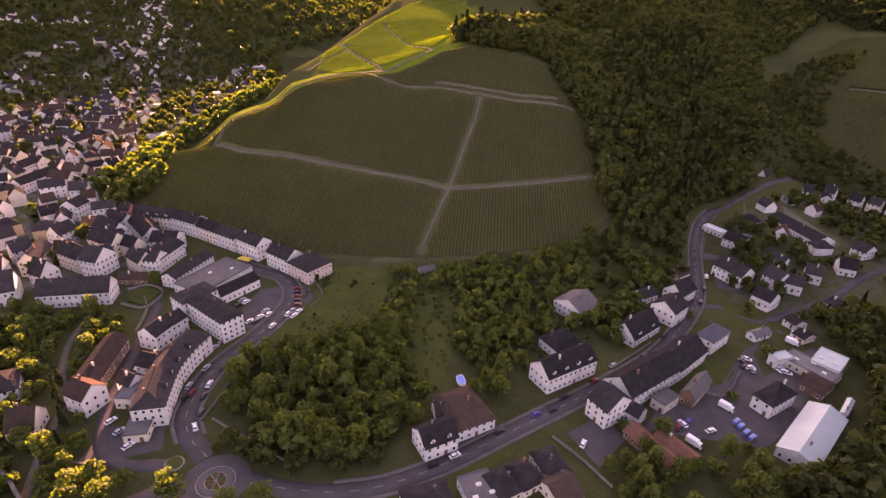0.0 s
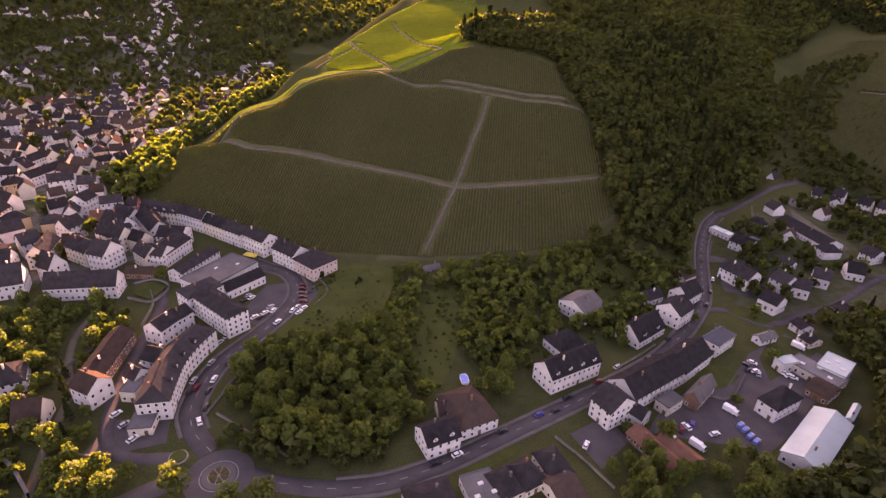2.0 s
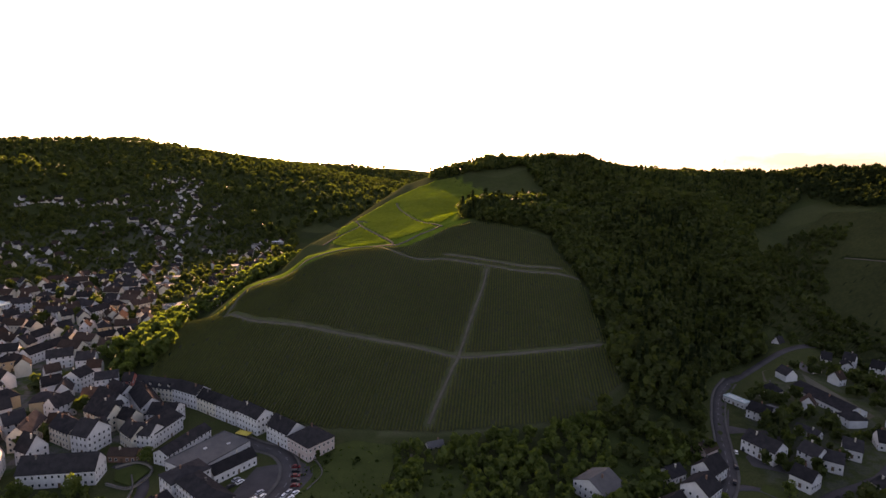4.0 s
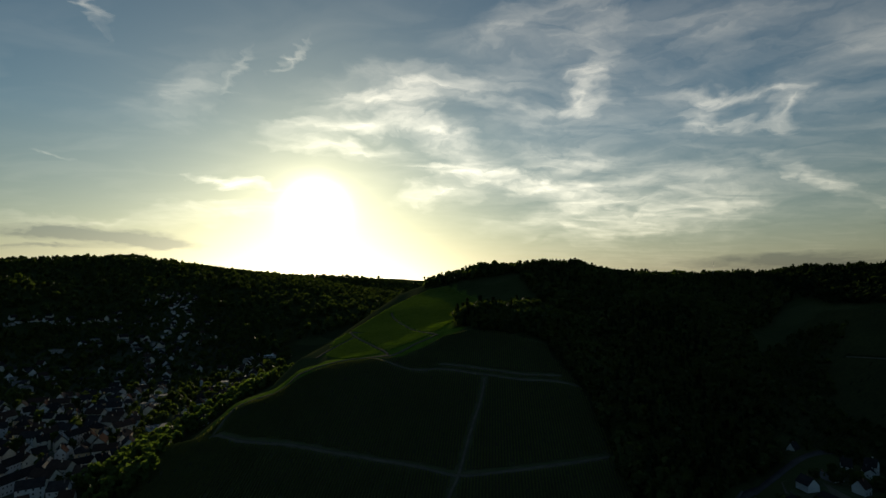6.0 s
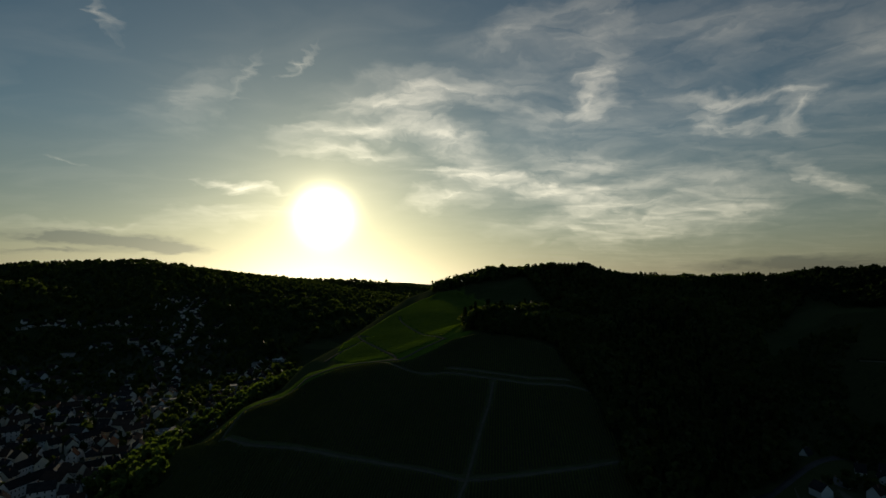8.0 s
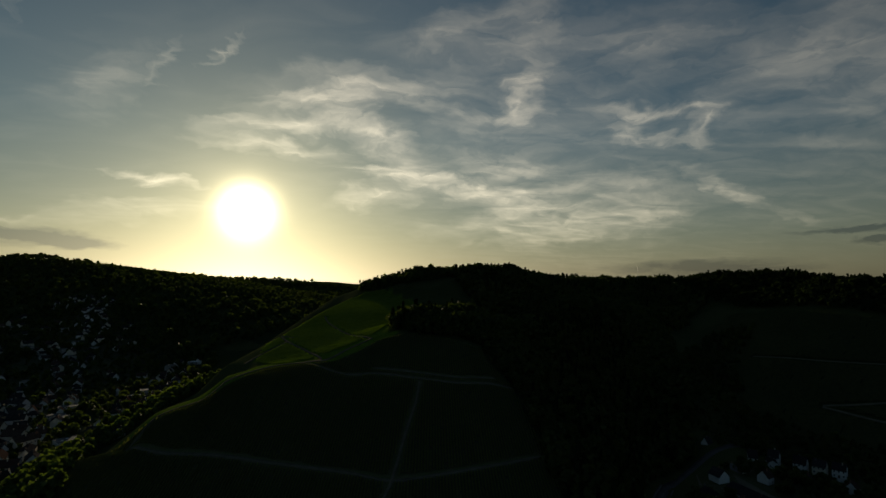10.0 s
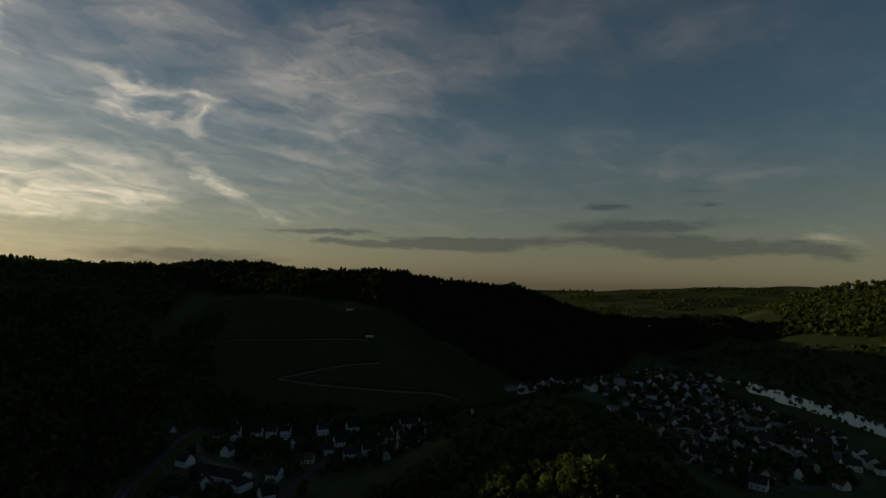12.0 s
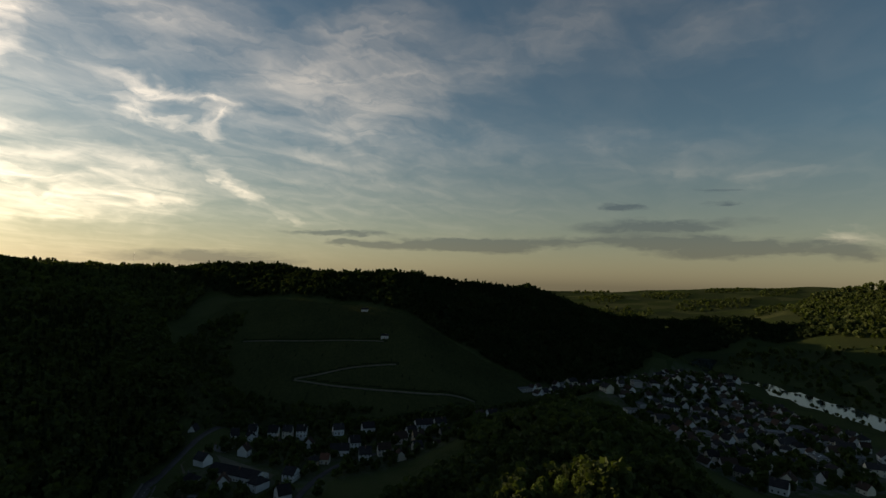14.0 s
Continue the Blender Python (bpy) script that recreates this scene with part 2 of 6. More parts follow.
def from_line(x, y, line):
    """Distance from a polyline of the plan."""
    best = np.full(np.shape(x), 1e9)
    for (x0, y0), (x1, y1) in zip(line, line[1:]):
        dx, dy = x1 - x0, y1 - y0
        f = np.clip(((x - x0) * dx + (y - y0) * dy) / (dx * dx + dy * dy), 0, 1)
        best = np.minimum(best, np.hypot(x - x0 - f * dx, y - y0 - f * dy))
    return best


def valley(x, y):
    """The valley floor: level by the road, falling to the river, rising behind the old town."""
    d = np.hypot(x, y)
    west = np.clip((-x - 150) / 300, 0, 1)
    up = np.clip((d - 700) / 1100, 0, 1)
    east = np.clip((x - 420) / 500, 0, 1)
    side = np.clip((y - 470) / 500, 0, 1) * np.clip((x - 150) / 200, 0, 1)
    return west * up * up * (3 - 2 * up) * 34 - 7 * east * east * (3 - 2 * east) + 40 * side


def shoulder(x, y):
    """The sunny field above the vineyard: a gently rising sheet that breaks off to the west and down to the vines."""
    z = 74.0 + 0.072 * (x + 62) + 0.100 * (y - 496) - 0.25 * np.maximum(x - 50, 0) - 0.2 * np.maximum(y - 1010, 0)
    west = ((-22 + 125) * (y - 560) - (1010 - 560) * (x + 125)) / math.hypot(103, 450)
    front = (x + 62) * 0.786 - (y - 498) * 0.618
    south = -(x + 78) * 0.618 - (y - 486) * 0.786
    for over, fall in ((west, 0.85), (front, 0.5), (south, 0.85)):
        z = z - fall * (np.sqrt(np.maximum(over, 0) ** 2 + 36) - 6)
    return z


def height(x, y):
    x, y = np.asarray(x, float), np.asarray(y, float)
    z = valley(x, y)
    for crest, slope, flat, left in ((VINE_SPUR, 0.46, 8, (0.30, 20, 0.90)), (KNOB, 0.33, 16, None), (CREST, 0.36, 16, (0.36, 60, 0.7)), (EAST_RIDGE, 0.36, 15, None), (LOW_SPUR, 0.42, 12, None), (FOREST_SPUR, 0.40, 10, None),
                                     (CASTLE_SPUR, 0.42, 12, None), (KNOLL, 0.85, 4, None), (WEST_HILL, 0.30, 60, None), (FAR_RIDGE, 0.15, 80, None), (RIVER_HILLS, 0.075, 60, None), (RIGHT_HILL, 0.62, 20, None), (SOUTH_HILLS, 0.24, 120, None)):
        z = smooth_max(ridge(x, y, crest, slope, flat, left), z, 7.0)
    z = smooth_max(shoulder(x, y), z, 4.0)
    for floor, half in ((SIDE_VALLEY, 36), (TOWN_FLOOR, 30), (RIVER, 62)):
        mouth = 0.5 + 0.48 * np.maximum(from_line(x, y, floor) - half, 0)
        z = -smooth_max(-z, -mouth, 6.0)
    far = np.clip((np.hypot(x, y) - 500) / 900, 0, 1)
    wave = np.sin(x * 0.011 + 1.3 * np.sin(y * 0.007)) * np.sin(y * 0.013 + 0.9) * 5.0
    z = z + wave * far * np.clip(z / 40, 0, 1)
    gully = np.clip((x - 125) / 60, 0, 1) * np.clip((430 - x) / 80, 0, 1) * np.clip((y - 340) / 90, 0, 1) * np.clip((900 - y) / 120, 0, 1)
    z = z + 7.0 * gully * np.sin((x * 0.92 - y * 0.30) * 0.05 + 0.8 * np.sin(y * 0.02))
    bank = np.clip(1 - (from_line(x, y, RIVER) - 18) / 20, 0, 1)
    return z * (1 - bank * bank * (3 - 2 * bank)) - 12.5 * bank * bank * (3 - 2 * bank)
# ---- end of land ----


def mesh_object(name, verts, faces, material, smooth=False):
    me = bpy.data.meshes.new(name)
    verts, faces = np.asarray(verts, np.float32), np.asarray(faces, np.int32)
    n = faces.shape[1]
    me.vertices.add(len(verts))
    me.vertices.foreach_set("co", verts.ravel())
    me.loops.add(faces.size)
    me.loops.foreach_set("vertex_index", faces.ravel())
    me.polygons.add(len(faces))
    me.polygons.foreach_set("loop_start", np.arange(0, faces.size, n, dtype=np.int32))
    me.polygons.foreach_set("use_smooth", np.full(len(faces), smooth))
    me.update(calc_edges=True)
    me.validate()
    me.materials.append(material)
    return new(name, me)


def steps(lo, hi, fine_lo, fine_hi, fine, growth=1.13):
    """Coordinates with an even fine stretch that widen outwards."""
    mid = list(np.arange(fine_lo, fine_hi + 0.1, fine))
    a, s = fine_lo, fine
    low = []
    while a > lo:
        s = min(s * growth, 220)
        a -= s
        low.append(max(a, lo))
    a, s = fine_hi, fine
    top = []
    while a < hi:
        s = min(s * growth, 220)
        a += s
        top.append(min(a, hi))
    return np.array(low[::-1] + mid + top)


ground_mat, k, b = shader("meadow_and_soil", 0.95)
b.inputs["Specular IOR Level"].default_value = 0.0
at = k.n("ShaderNodeNewGeometry").outputs["Position"]
cover = k.n("ShaderNodeVertexColor")
cover.layer_name = "cover"
cov = k.n("ShaderNodeSeparateColor", Color=cover.outputs[0]).outputs
n1, n2, n3 = k.noise(at, 0.012, 5), k.noise(at, 0.12, 5, 0.6), k.noise(at, 1.3, 3, 0.6)
grass = k.mix(k.ramp(n1, [(0.35, 0.0), (0.65, 1.0)]), (0.032, 0.044, 0.018), (0.062, 0.074, 0.028))
grass = k.mix(k.ramp(n2, [(0.4, 0.0), (0.7, 1.0)]), grass, (0.06, 0.065, 0.03))
fields = k.n("ShaderNodeTexVoronoi", Vector=k.n("ShaderNodeMapping", Vector=at, Scale=(1.0, 1.7, 0.0), Rotation=(0, 0, 0.5)).outputs[0], Scale=0.0065)
tone = k.n("ShaderNodeSeparateColor", Color=fields.outputs["Color"]).outputs[0]
parcel = k.ramp(tone, [(0.0, (0.022, 0.036, 0.014)), (0.35, (0.036, 0.050, 0.018)), (0.6, (0.058, 0.066, 0.030)), (0.8, (0.028, 0.038, 0.018))])
away = k.ramp(k.math("DIVIDE", k.vec("LENGTH", at), 2000.0), [(0.40, 0.0), (0.55, 0.85)])
grass = k.mix(away, grass, parcel)
soil = k.mix(k.ramp(n2, [(0.35, 0.0), (0.65, 1.0)]), (0.105, 0.100, 0.058), (0.085, 0.100, 0.045))
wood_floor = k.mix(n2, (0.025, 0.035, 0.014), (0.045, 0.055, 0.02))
town = k.mix(k.ramp(n2, [(0.42, 0.0), (0.58, 1.0)]), (0.13, 0.12, 0.115), (0.05, 0.075, 0.03))
# shoulder and ridge strip: grass colour lightened to carry the low sunlight
sunlit_mask = k.n("ShaderNodeVertexColor")
sunlit_mask.layer_name = "meadow"
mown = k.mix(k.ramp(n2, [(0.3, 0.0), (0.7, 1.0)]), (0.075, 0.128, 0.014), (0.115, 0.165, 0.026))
c = k.mix(cov[0], k.mix(sunlit_mask.outputs[0], grass, mown), soil)
c = k.mix(cov[1], c, wood_floor)
c = k.mix(cov[2], c, town)
c = k.mix(1.0, c, k.ramp(n3, [(0.3, 0.75), (0.7, 1.25)]), "MULTIPLY")
k.t.links.new(c, b.inputs["Base Color"])
k.t.links.new(k.n("ShaderNodeBump", Strength=0.5, Distance=0.4, Height=n3).outputs[0], b.inputs["Normal"])



def inside(x, y, polygon):
    """True where the points lie within the polygon."""
    x, y = np.asarray(x, float), np.asarray(y, float)
    hit = np.zeros(x.shape, bool)
    for (x0, y0), (x1, y1) in zip(polygon, polygon[1:] + polygon[:1]):
        if y0 != y1:
            hit ^= ((y0 > y) != (y1 > y)) & (x < (x1 - x0) * (y - y0) / (y1 - y0) + x0)
    return hit


off_line = from_line


# land use, as outlines in the plan
VINEYARD = [(-205, 368), (-196, 345), (-150, 320), (-104, 299), (-63, 284), (-7, 277), (43, 281), (84, 288), (100, 304), (118, 322), (119, 364), (120, 457), (106, 496), (108, 520), (60, 550), (30, 560), (6, 560), (-14, 534), (-40, 503), (-66, 488), (-90, 480), (-114, 465), (-140, 446), (-166, 434), (-180, 428), (-208, 412)]
TOP_VINEYARD = [(-58, 512), (-20, 564), (6, 596), (30, 645), (58, 720), (80, 830), (40, 900), (20, 955), (-18, 965), (-45, 930), (-70, 830), (-96, 690), (-116, 600), (-112, 530), (-86, 500)]
EAST_VINEYARD = [(330, 440), (385, 440), (460, 354), (594, 284), (700, 258), (724, 290), (690, 451), (670, 574), (620, 700), (579, 795), (500, 745), (430, 690), (330, 560), (305, 480)]
SLOPE_WOOD = [(110, 500), (122, 455), (118, 362), (115, 334), (120, 300), (152, 284), (166, 312), (186, 350), (210, 384), (246, 412), (280, 436), (298, 475),
              (322, 504), (376, 611), (427, 735), (555, 862), (602, 890), (640, 1120), (500, 1180), (330, 1120), (215, 1060), (60, 1070), (-30, 1040), (-24, 985), (5, 962), (50, 965), (140, 945), (152, 830), (160, 800), (103, 800), (62, 780), (40, 700), (18, 620), (20, 580), (50, 552), (108, 532)]
CREST_WOOD = [(602, 890), (602, 806), (640, 700), (680, 580), (700, 455), (735, 300), (790, 262), (880, 215), (1000, 200), (1100, 195), (1240, 190), (1420, 175), (1560, 60), (1640, -150), (1760, -150), (1790, 60), (1650, 240), (1440, 400), (1200, 480), (1100, 560), (960, 640), (880, 780), (860, 900), (830, 1150), (640, 1190)]
CASTLE_WOOD = [(100, 112), (118, 126), (134, 130), (152, 132), (170, 148), (186, 168), (200, 205), (225, 232), (262, 225), (300, 195), (340, 190), (380, 215), (440, 235), (500, 225), (560, 190), (590, 150), (560, 105), (500, 80), (440, 60), (400, 40), (330, 10), (270, -40), (180, -30), (130, 60)]
SPUR_WOOD = [(-255, 385), (-226, 346), (-204, 350), (-192, 366), (-200, 408), (-222, 440), (-205, 500), (-185, 560), (-165, 620), (-200, 640), (-240, 520), (-255, 440)]
COPSE = [(-80, 182), (-70, 198), (-44, 203), (-14, 222), (-8, 180), (-6, 146), (-23, 132), (-54, 137), (-76, 156)]
GARDENS = [(-12, 250), (10, 268), (60, 274), (92, 286), (70, 245), (52, 215), (44, 196), (22, 178), (16, 204), (15, 250)]
ROAD_WOOD = [(86, 286), (112, 300), (140, 285), (150, 268), (128, 262), (112, 246), (92, 250), (98, 280)]
LOW_TREES = [(-208, 208), (-172, 212), (-160, 190), (-140, 150), (-112, 128), (-86, 112), (-140, 112), (-200, 150)]
OLD_TOWN = [(-486, 570), (-330, 370), (-215, 222), (-199, 250), (-152, 280), (-226, 335), (-262, 388), (-240, 440), (-300, 520), (-424, 720)]
SUBURB = [(-690, 860), (-640, 1000), (-640, 1330), (-520, 1250), (-380, 990), (-210, 640), (-205, 500), (-250, 440), (-433, 600), (-490, 580), (-640, 700)]
RIVER_TOWN = [(693, 280), (778, 255), (881, 205), (1024, 155), (1030, 125), (985, 98), (892, 48), (838, 0), (765, -42), (712, -72), (531, -68), (469, 15), (506, 57), (560, 72), (593, 103), (641, 130), (696, 168), (720, 222)]
SIDE_TOWN = [(170, 250), (200, 330), (262, 395), (350, 420), (480, 300), (500, 245), (400, 235), (300, 285), (250, 250), (205, 215)]
FAR_WOOD = [(-2600, 700), (-1000, 780), (-720, 1000), (-665, 1370), (-500, 1350), (-370, 1060), (-250, 760), (-190, 680), (-230, 820), (-300, 1100), (-200, 1300), (100, 1400), (900, 1500), (900, 2600), (-400, 3300), (-1600, 2700), (-2700, 1800)]
RIGHT_WOOD = [(1780, -60), (2200, -20), (2330, -60), (2420, -200), (2400, -760), (1500, -760), (1480, -330), (1600, -90)]
SCRUB = [(-24, 262), (-10, 272), (20, 272), (70, 284), (96, 292), (120, 285), (146, 265), (132, 250), (110, 228), (88, 212), (72, 216), (46, 200), (27, 174), (18, 162), (-6, 150), (-20, 180)]
GARDEN_MEADOW = [(-8, 244), (13, 256), (15, 206), (6, 170), (-7, 175)]
UPPER_MEADOW = [(97, 288), (117, 274), (108, 246), (86, 234)]


def on_ground(x, y, lift=0.0):
    return Vector((x, y, float(height(x, y)) + lift))


gx, gy = steps(-4700, 4700, -330, 480, 5), steps(-4000, 4700, 60, 660, 5)
X, Y = np.meshgrid(gx, gy)
Z = height(X, Y)
nx, ny = len(gx), len(gy)
idx = np.arange(nx * ny).reshape(ny, nx)
quads = np.stack([idx[:-1, :-1], idx[:-1, 1:], idx[1:, 1:], idx[1:, :-1]], -1).reshape(-1, 4)
ground = mesh_object("ground", np.stack([X, Y, Z], -1).reshape(-1, 3), quads, ground_mat, True)
tagged(ground, "rolling valley ground of meadow, soil and woodland floor", "ground", kind="structure")
# where the ground takes the grass colour with sunlight painted in
sunny = np.zeros((nx * ny, 4), np.float32)
cover_of = np.zeros((nx * ny, 4), np.float32)
cover_of[:, 3] = 1
fx, fy = X.ravel(), Y.ravel()
for zone in (VINEYARD,):
    cover_of[inside(fx, fy, zone), 0] = 1
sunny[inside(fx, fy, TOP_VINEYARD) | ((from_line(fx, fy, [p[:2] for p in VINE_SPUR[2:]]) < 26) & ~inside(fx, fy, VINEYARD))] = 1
# the eastern vineyard takes the dark wood-floor colour as well
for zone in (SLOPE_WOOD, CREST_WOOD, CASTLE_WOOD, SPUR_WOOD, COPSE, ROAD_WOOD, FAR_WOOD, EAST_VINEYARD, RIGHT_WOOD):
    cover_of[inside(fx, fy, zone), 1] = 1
for zone in (OLD_TOWN, RIVER_TOWN):
    cover_of[inside(fx, fy, zone), 2] = 1
for zone in (SUBURB, SIDE_TOWN):
    cover_of[inside(fx, fy, zone), 2] = 0.3
layer = ground.data.color_attributes.new("cover", "FLOAT_COLOR", "POINT")
layer.data.foreach_set("color", cover_of.ravel())
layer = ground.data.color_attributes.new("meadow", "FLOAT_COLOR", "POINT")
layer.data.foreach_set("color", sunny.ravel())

# ---- more materials ----
asphalt = mottled("asphalt", (0.062, 0.055, 0.056), (0.100, 0.090, 0.090), 0.12, 2.0, 0.9, bump=0.2)
paving = mottled("paving", (0.085, 0.078, 0.074), (0.14, 0.128, 0.118), 0.2, 2.5, 0.9, bump=0.2)
gravel = mottled("pale_track", (0.085, 0.076, 0.056), (0.150, 0.132, 0.100), 0.15, 1.5, 0.95, bump=0.4)
paint = mottled("road_paint", (0.16, 0.16, 0.155), (0.30, 0.30, 0.29), 0.5, 3.0, 0.7)
stone = mottled("stone_wall", (0.17, 0.15, 0.13), (0.33, 0.30, 0.26), 0.4, 2.5, 0.95, bump=0.6)
lawn = mottled("lawn", (0.034, 0.050, 0.017), (0.066, 0.084, 0.028), 0.10, 1.1, 0.95, bump=0.5)
WALLS = {
    "white_render": mottled("white_render", (0.50, 0.49, 0.49), (0.68, 0.67, 0.66), 0.25, 2.0, 0.85, spread=0.08),
    "cream_render": mottled("cream_render", (0.52, 0.46, 0.38), (0.68, 0.61, 0.51), 0.25, 2.0, 0.85, spread=0.12),
    "ochre_render": mottled("ochre_render", (0.48, 0.33, 0.20), (0.62, 0.45, 0.28), 0.25, 2.0, 0.85, spread=0.1),
    "pink_render": mottled("pink_render", (0.48, 0.36, 0.33), (0.60, 0.46, 0.42), 0.25, 2.0, 0.85, spread=0.1),
    "grey_render": mottled("grey_render", (0.27, 0.265, 0.26), (0.40, 0.39, 0.38), 0.25, 2.0, 0.85, spread=0.15),
    "red_render": mottled("red_render", (0.36, 0.09, 0.075), (0.46, 0.13, 0.11), 0.25, 2.0, 0.85),
    "brick": mottled("brick", (0.17, 0.085, 0.060), (0.26, 0.13, 0.092), 0.4, 4.0, 0.9, bump=0.4, spread=0.12),
}
COVERS = {
    "slate": mottled("slate", (0.022, 0.020, 0.022), (0.050, 0.045, 0.047), 0.35, 3.0, 0.75, bump=0.35, spread=0.3),
    "blue_slate": mottled("blue_slate", (0.04, 0.046, 0.062), (0.07, 0.078, 0.10), 0.35, 3.0, 0.5, bump=0.3),
    "grey_tile": mottled("grey_tile", (0.075, 0.072, 0.073), (0.13, 0.122, 0.122), 0.35, 3.0, 0.7, bump=0.35, spread=0.2),
    "brown_tile": mottled("brown_tile", (0.042, 0.028, 0.024), (0.078, 0.050, 0.042), 0.35, 3.0, 0.75, bump=0.35, spread=0.3),
    "red_tile": mottled("red_tile", (0.15, 0.062, 0.045), (0.23, 0.10, 0.07), 0.35, 3.0, 0.8, bump=0.35, spread=0.2),
    "felt": mottled("felt", (0.07, 0.07, 0.074), (0.14, 0.138, 0.14), 0.15, 2.0, 0.9, bump=0.2, spread=0.2),
    "white_sheet": mottled("white_sheet", (0.26, 0.37, 0.38), (0.36, 0.48, 0.48), 0.12, 1.5, 0.45),
}
WALL_WORDS = {"grey_render": "grey rendered", "white_render": "white rendered", "cream_render": "cream rendered", "ochre_render": "ochre rendered", "pink_render": "dusky pink rendered", "red_render": "red painted", "brick": "red brick"}
COVER_WORDS = {"slate": "dark slate", "blue_slate": "blue slate", "grey_tile": "grey tile", "brown_tile": "brown tile", "red_tile": "red tile", "felt": "grey felt", "white_sheet": "white sheet"}
glass = mottled("window_glass", (0.012, 0.014, 0.018), (0.03, 0.033, 0.04), 0.6, 3.0, 0.12)
frame_paint = mottled("frame_paint", (0.62, 0.62, 0.60), (0.78, 0.78, 0.76), 0.8, 4.0, 0.6)
door_wood = mottled("door_wood", (0.09, 0.05, 0.03), (0.17, 0.10, 0.06), 1.0, 6.0, 0.6)
bark = mottled("bark", (0.05, 0.038, 0.028), (0.11, 0.085, 0.06), 0.8, 6.0, 0.95, bump=0.6)


def foliage(name, dark, light, through_leaf=0.35, patch=0.09):
    """Leaves that differ clump by clump and let light through."""
    m, k, b = shader(name, 0.75)
    b.inputs["Specular IOR Level"].default_value = 0.0
    at = k.n("ShaderNodeNewGeometry").outputs["Position"]
    r = k.n("ShaderNodeNewGeometry").outputs["Random Per Island"]
    broad = k.math("ADD", k.math("MULTIPLY", k.ramp(k.noise(at, patch, 3), [(0.3, 0.0), (0.7, 1.0)]), 0.5), k.math("MULTIPLY", k.ramp(k.noise(at, patch * 0.2, 2), [(0.35, 0.0), (0.65, 1.0)]), 0.5))
    f = k.math("ADD", k.math("MULTIPLY", broad, 0.65), k.math("MULTIPLY", r, 0.35))
    c = k.mix(f, dark, light)
    k.t.links.new(c, b.inputs["Base Color"])
    t = k.n("ShaderNodeBsdfTranslucent", Color=k.mix(1.0, c, (1.5, 1.6, 0.7), "MULTIPLY"))
    mixed = k.n("ShaderNodeMixShader", Fac=through_leaf, _1=b.outputs[0], _2=t.outputs[0])
    k.t.links.new(mixed.outputs[0], m.node_tree.nodes["Material Output"].inputs["Surface"])
    return m


leaf_wood = foliage("broadleaf_wood", (0.022, 0.036, 0.010), (0.070, 0.090, 0.026))
leaf_fir = foliage("fir_needles", (0.014, 0.024, 0.012), (0.036, 0.052, 0.022), 0.2)
leaf_tree = foliage("garden_leaves", (0.042, 0.068, 0.018), (0.108, 0.148, 0.038), 0.4, 0.25)
for m in (leaf_wood, leaf_tree):
    m.node_tree.nodes["Principled BSDF"].inputs["Specular IOR Level"].default_value = 0.2
COVERS["slate"].node_tree.nodes["Principled BSDF"].inputs["Specular IOR Level"].default_value = 0.0
# darker than leaf_vine, for the eastern rows only
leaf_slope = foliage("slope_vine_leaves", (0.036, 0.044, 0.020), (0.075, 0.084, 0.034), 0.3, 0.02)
# brighter copy of leaf_vine, with sunlight put into the colour
leaf_sunlit = foliage("sunlit_vine_leaves", (0.14, 0.18, 0.055), (0.23, 0.28, 0.10), 0.7, 0.05)
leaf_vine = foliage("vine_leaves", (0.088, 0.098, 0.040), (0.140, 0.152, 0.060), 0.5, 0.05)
for m in (gravel, lawn, stone, asphalt, paving, COVERS["brown_tile"], COVERS["red_tile"]):
    m.node_tree.nodes["Principled BSDF"].inputs["Specular IOR Level"].default_value = 0.0


# ---- builders ----
def part(name, verts, faces, material, parent=None, label="", smooth=False):
    """One mesh object, under a thing if parent is given. Faces may have any number of corners."""
    me = bpy.data.meshes.new(name)
    me.from_pydata([tuple(v) for v in verts], [], [tuple(f) for f in faces])
    me.materials.append(material)
    if smooth:
        me.shade_smooth()
    return hang(name, me, parent, label)


def hang(name, me, parent=None, label="", at=None, turn=0.0):
    ob = new(name, me)
    ob.parent = parent
    if at is not None:
        ob.location = at
        ob.rotation_euler = (0, 0, turn)
    if label:
        ob["label"] = label
    return ob


def box(x0, x1, y0, y1, z0, z1):
    v = [(x0, y0, z0), (x1, y0, z0), (x1, y1, z0), (x0, y1, z0), (x0, y0, z1), (x1, y0, z1), (x1, y1, z1), (x0, y1, z1)]
    return v, [(0, 3, 2, 1), (4, 5, 6, 7), (0, 1, 5, 4), (1, 2, 6, 5), (2, 3, 7, 6), (3, 0, 4, 7)]


def boxes(*dims):
    v, f = [], []
    for d in dims:
        a, b = box(*d)
        f += [tuple(i + len(v) for i in q) for q in b]
        v += a
    return v, f


def extrude(profile, x0, x1):
    """A solid along x from a closed outline in y and z."""
    n = len(profile)
    v = [(x0, y, z) for y, z in profile] + [(x1, y, z) for y, z in profile]
    f = [tuple(range(n - 1, -1, -1)), tuple(range(n, 2 * n))]
    f += [(i, (i + 1) % n, n + (i + 1) % n, n + i) for i in range(n)]
    f = [tuple(reversed(q)) for q in f]
    return v, f


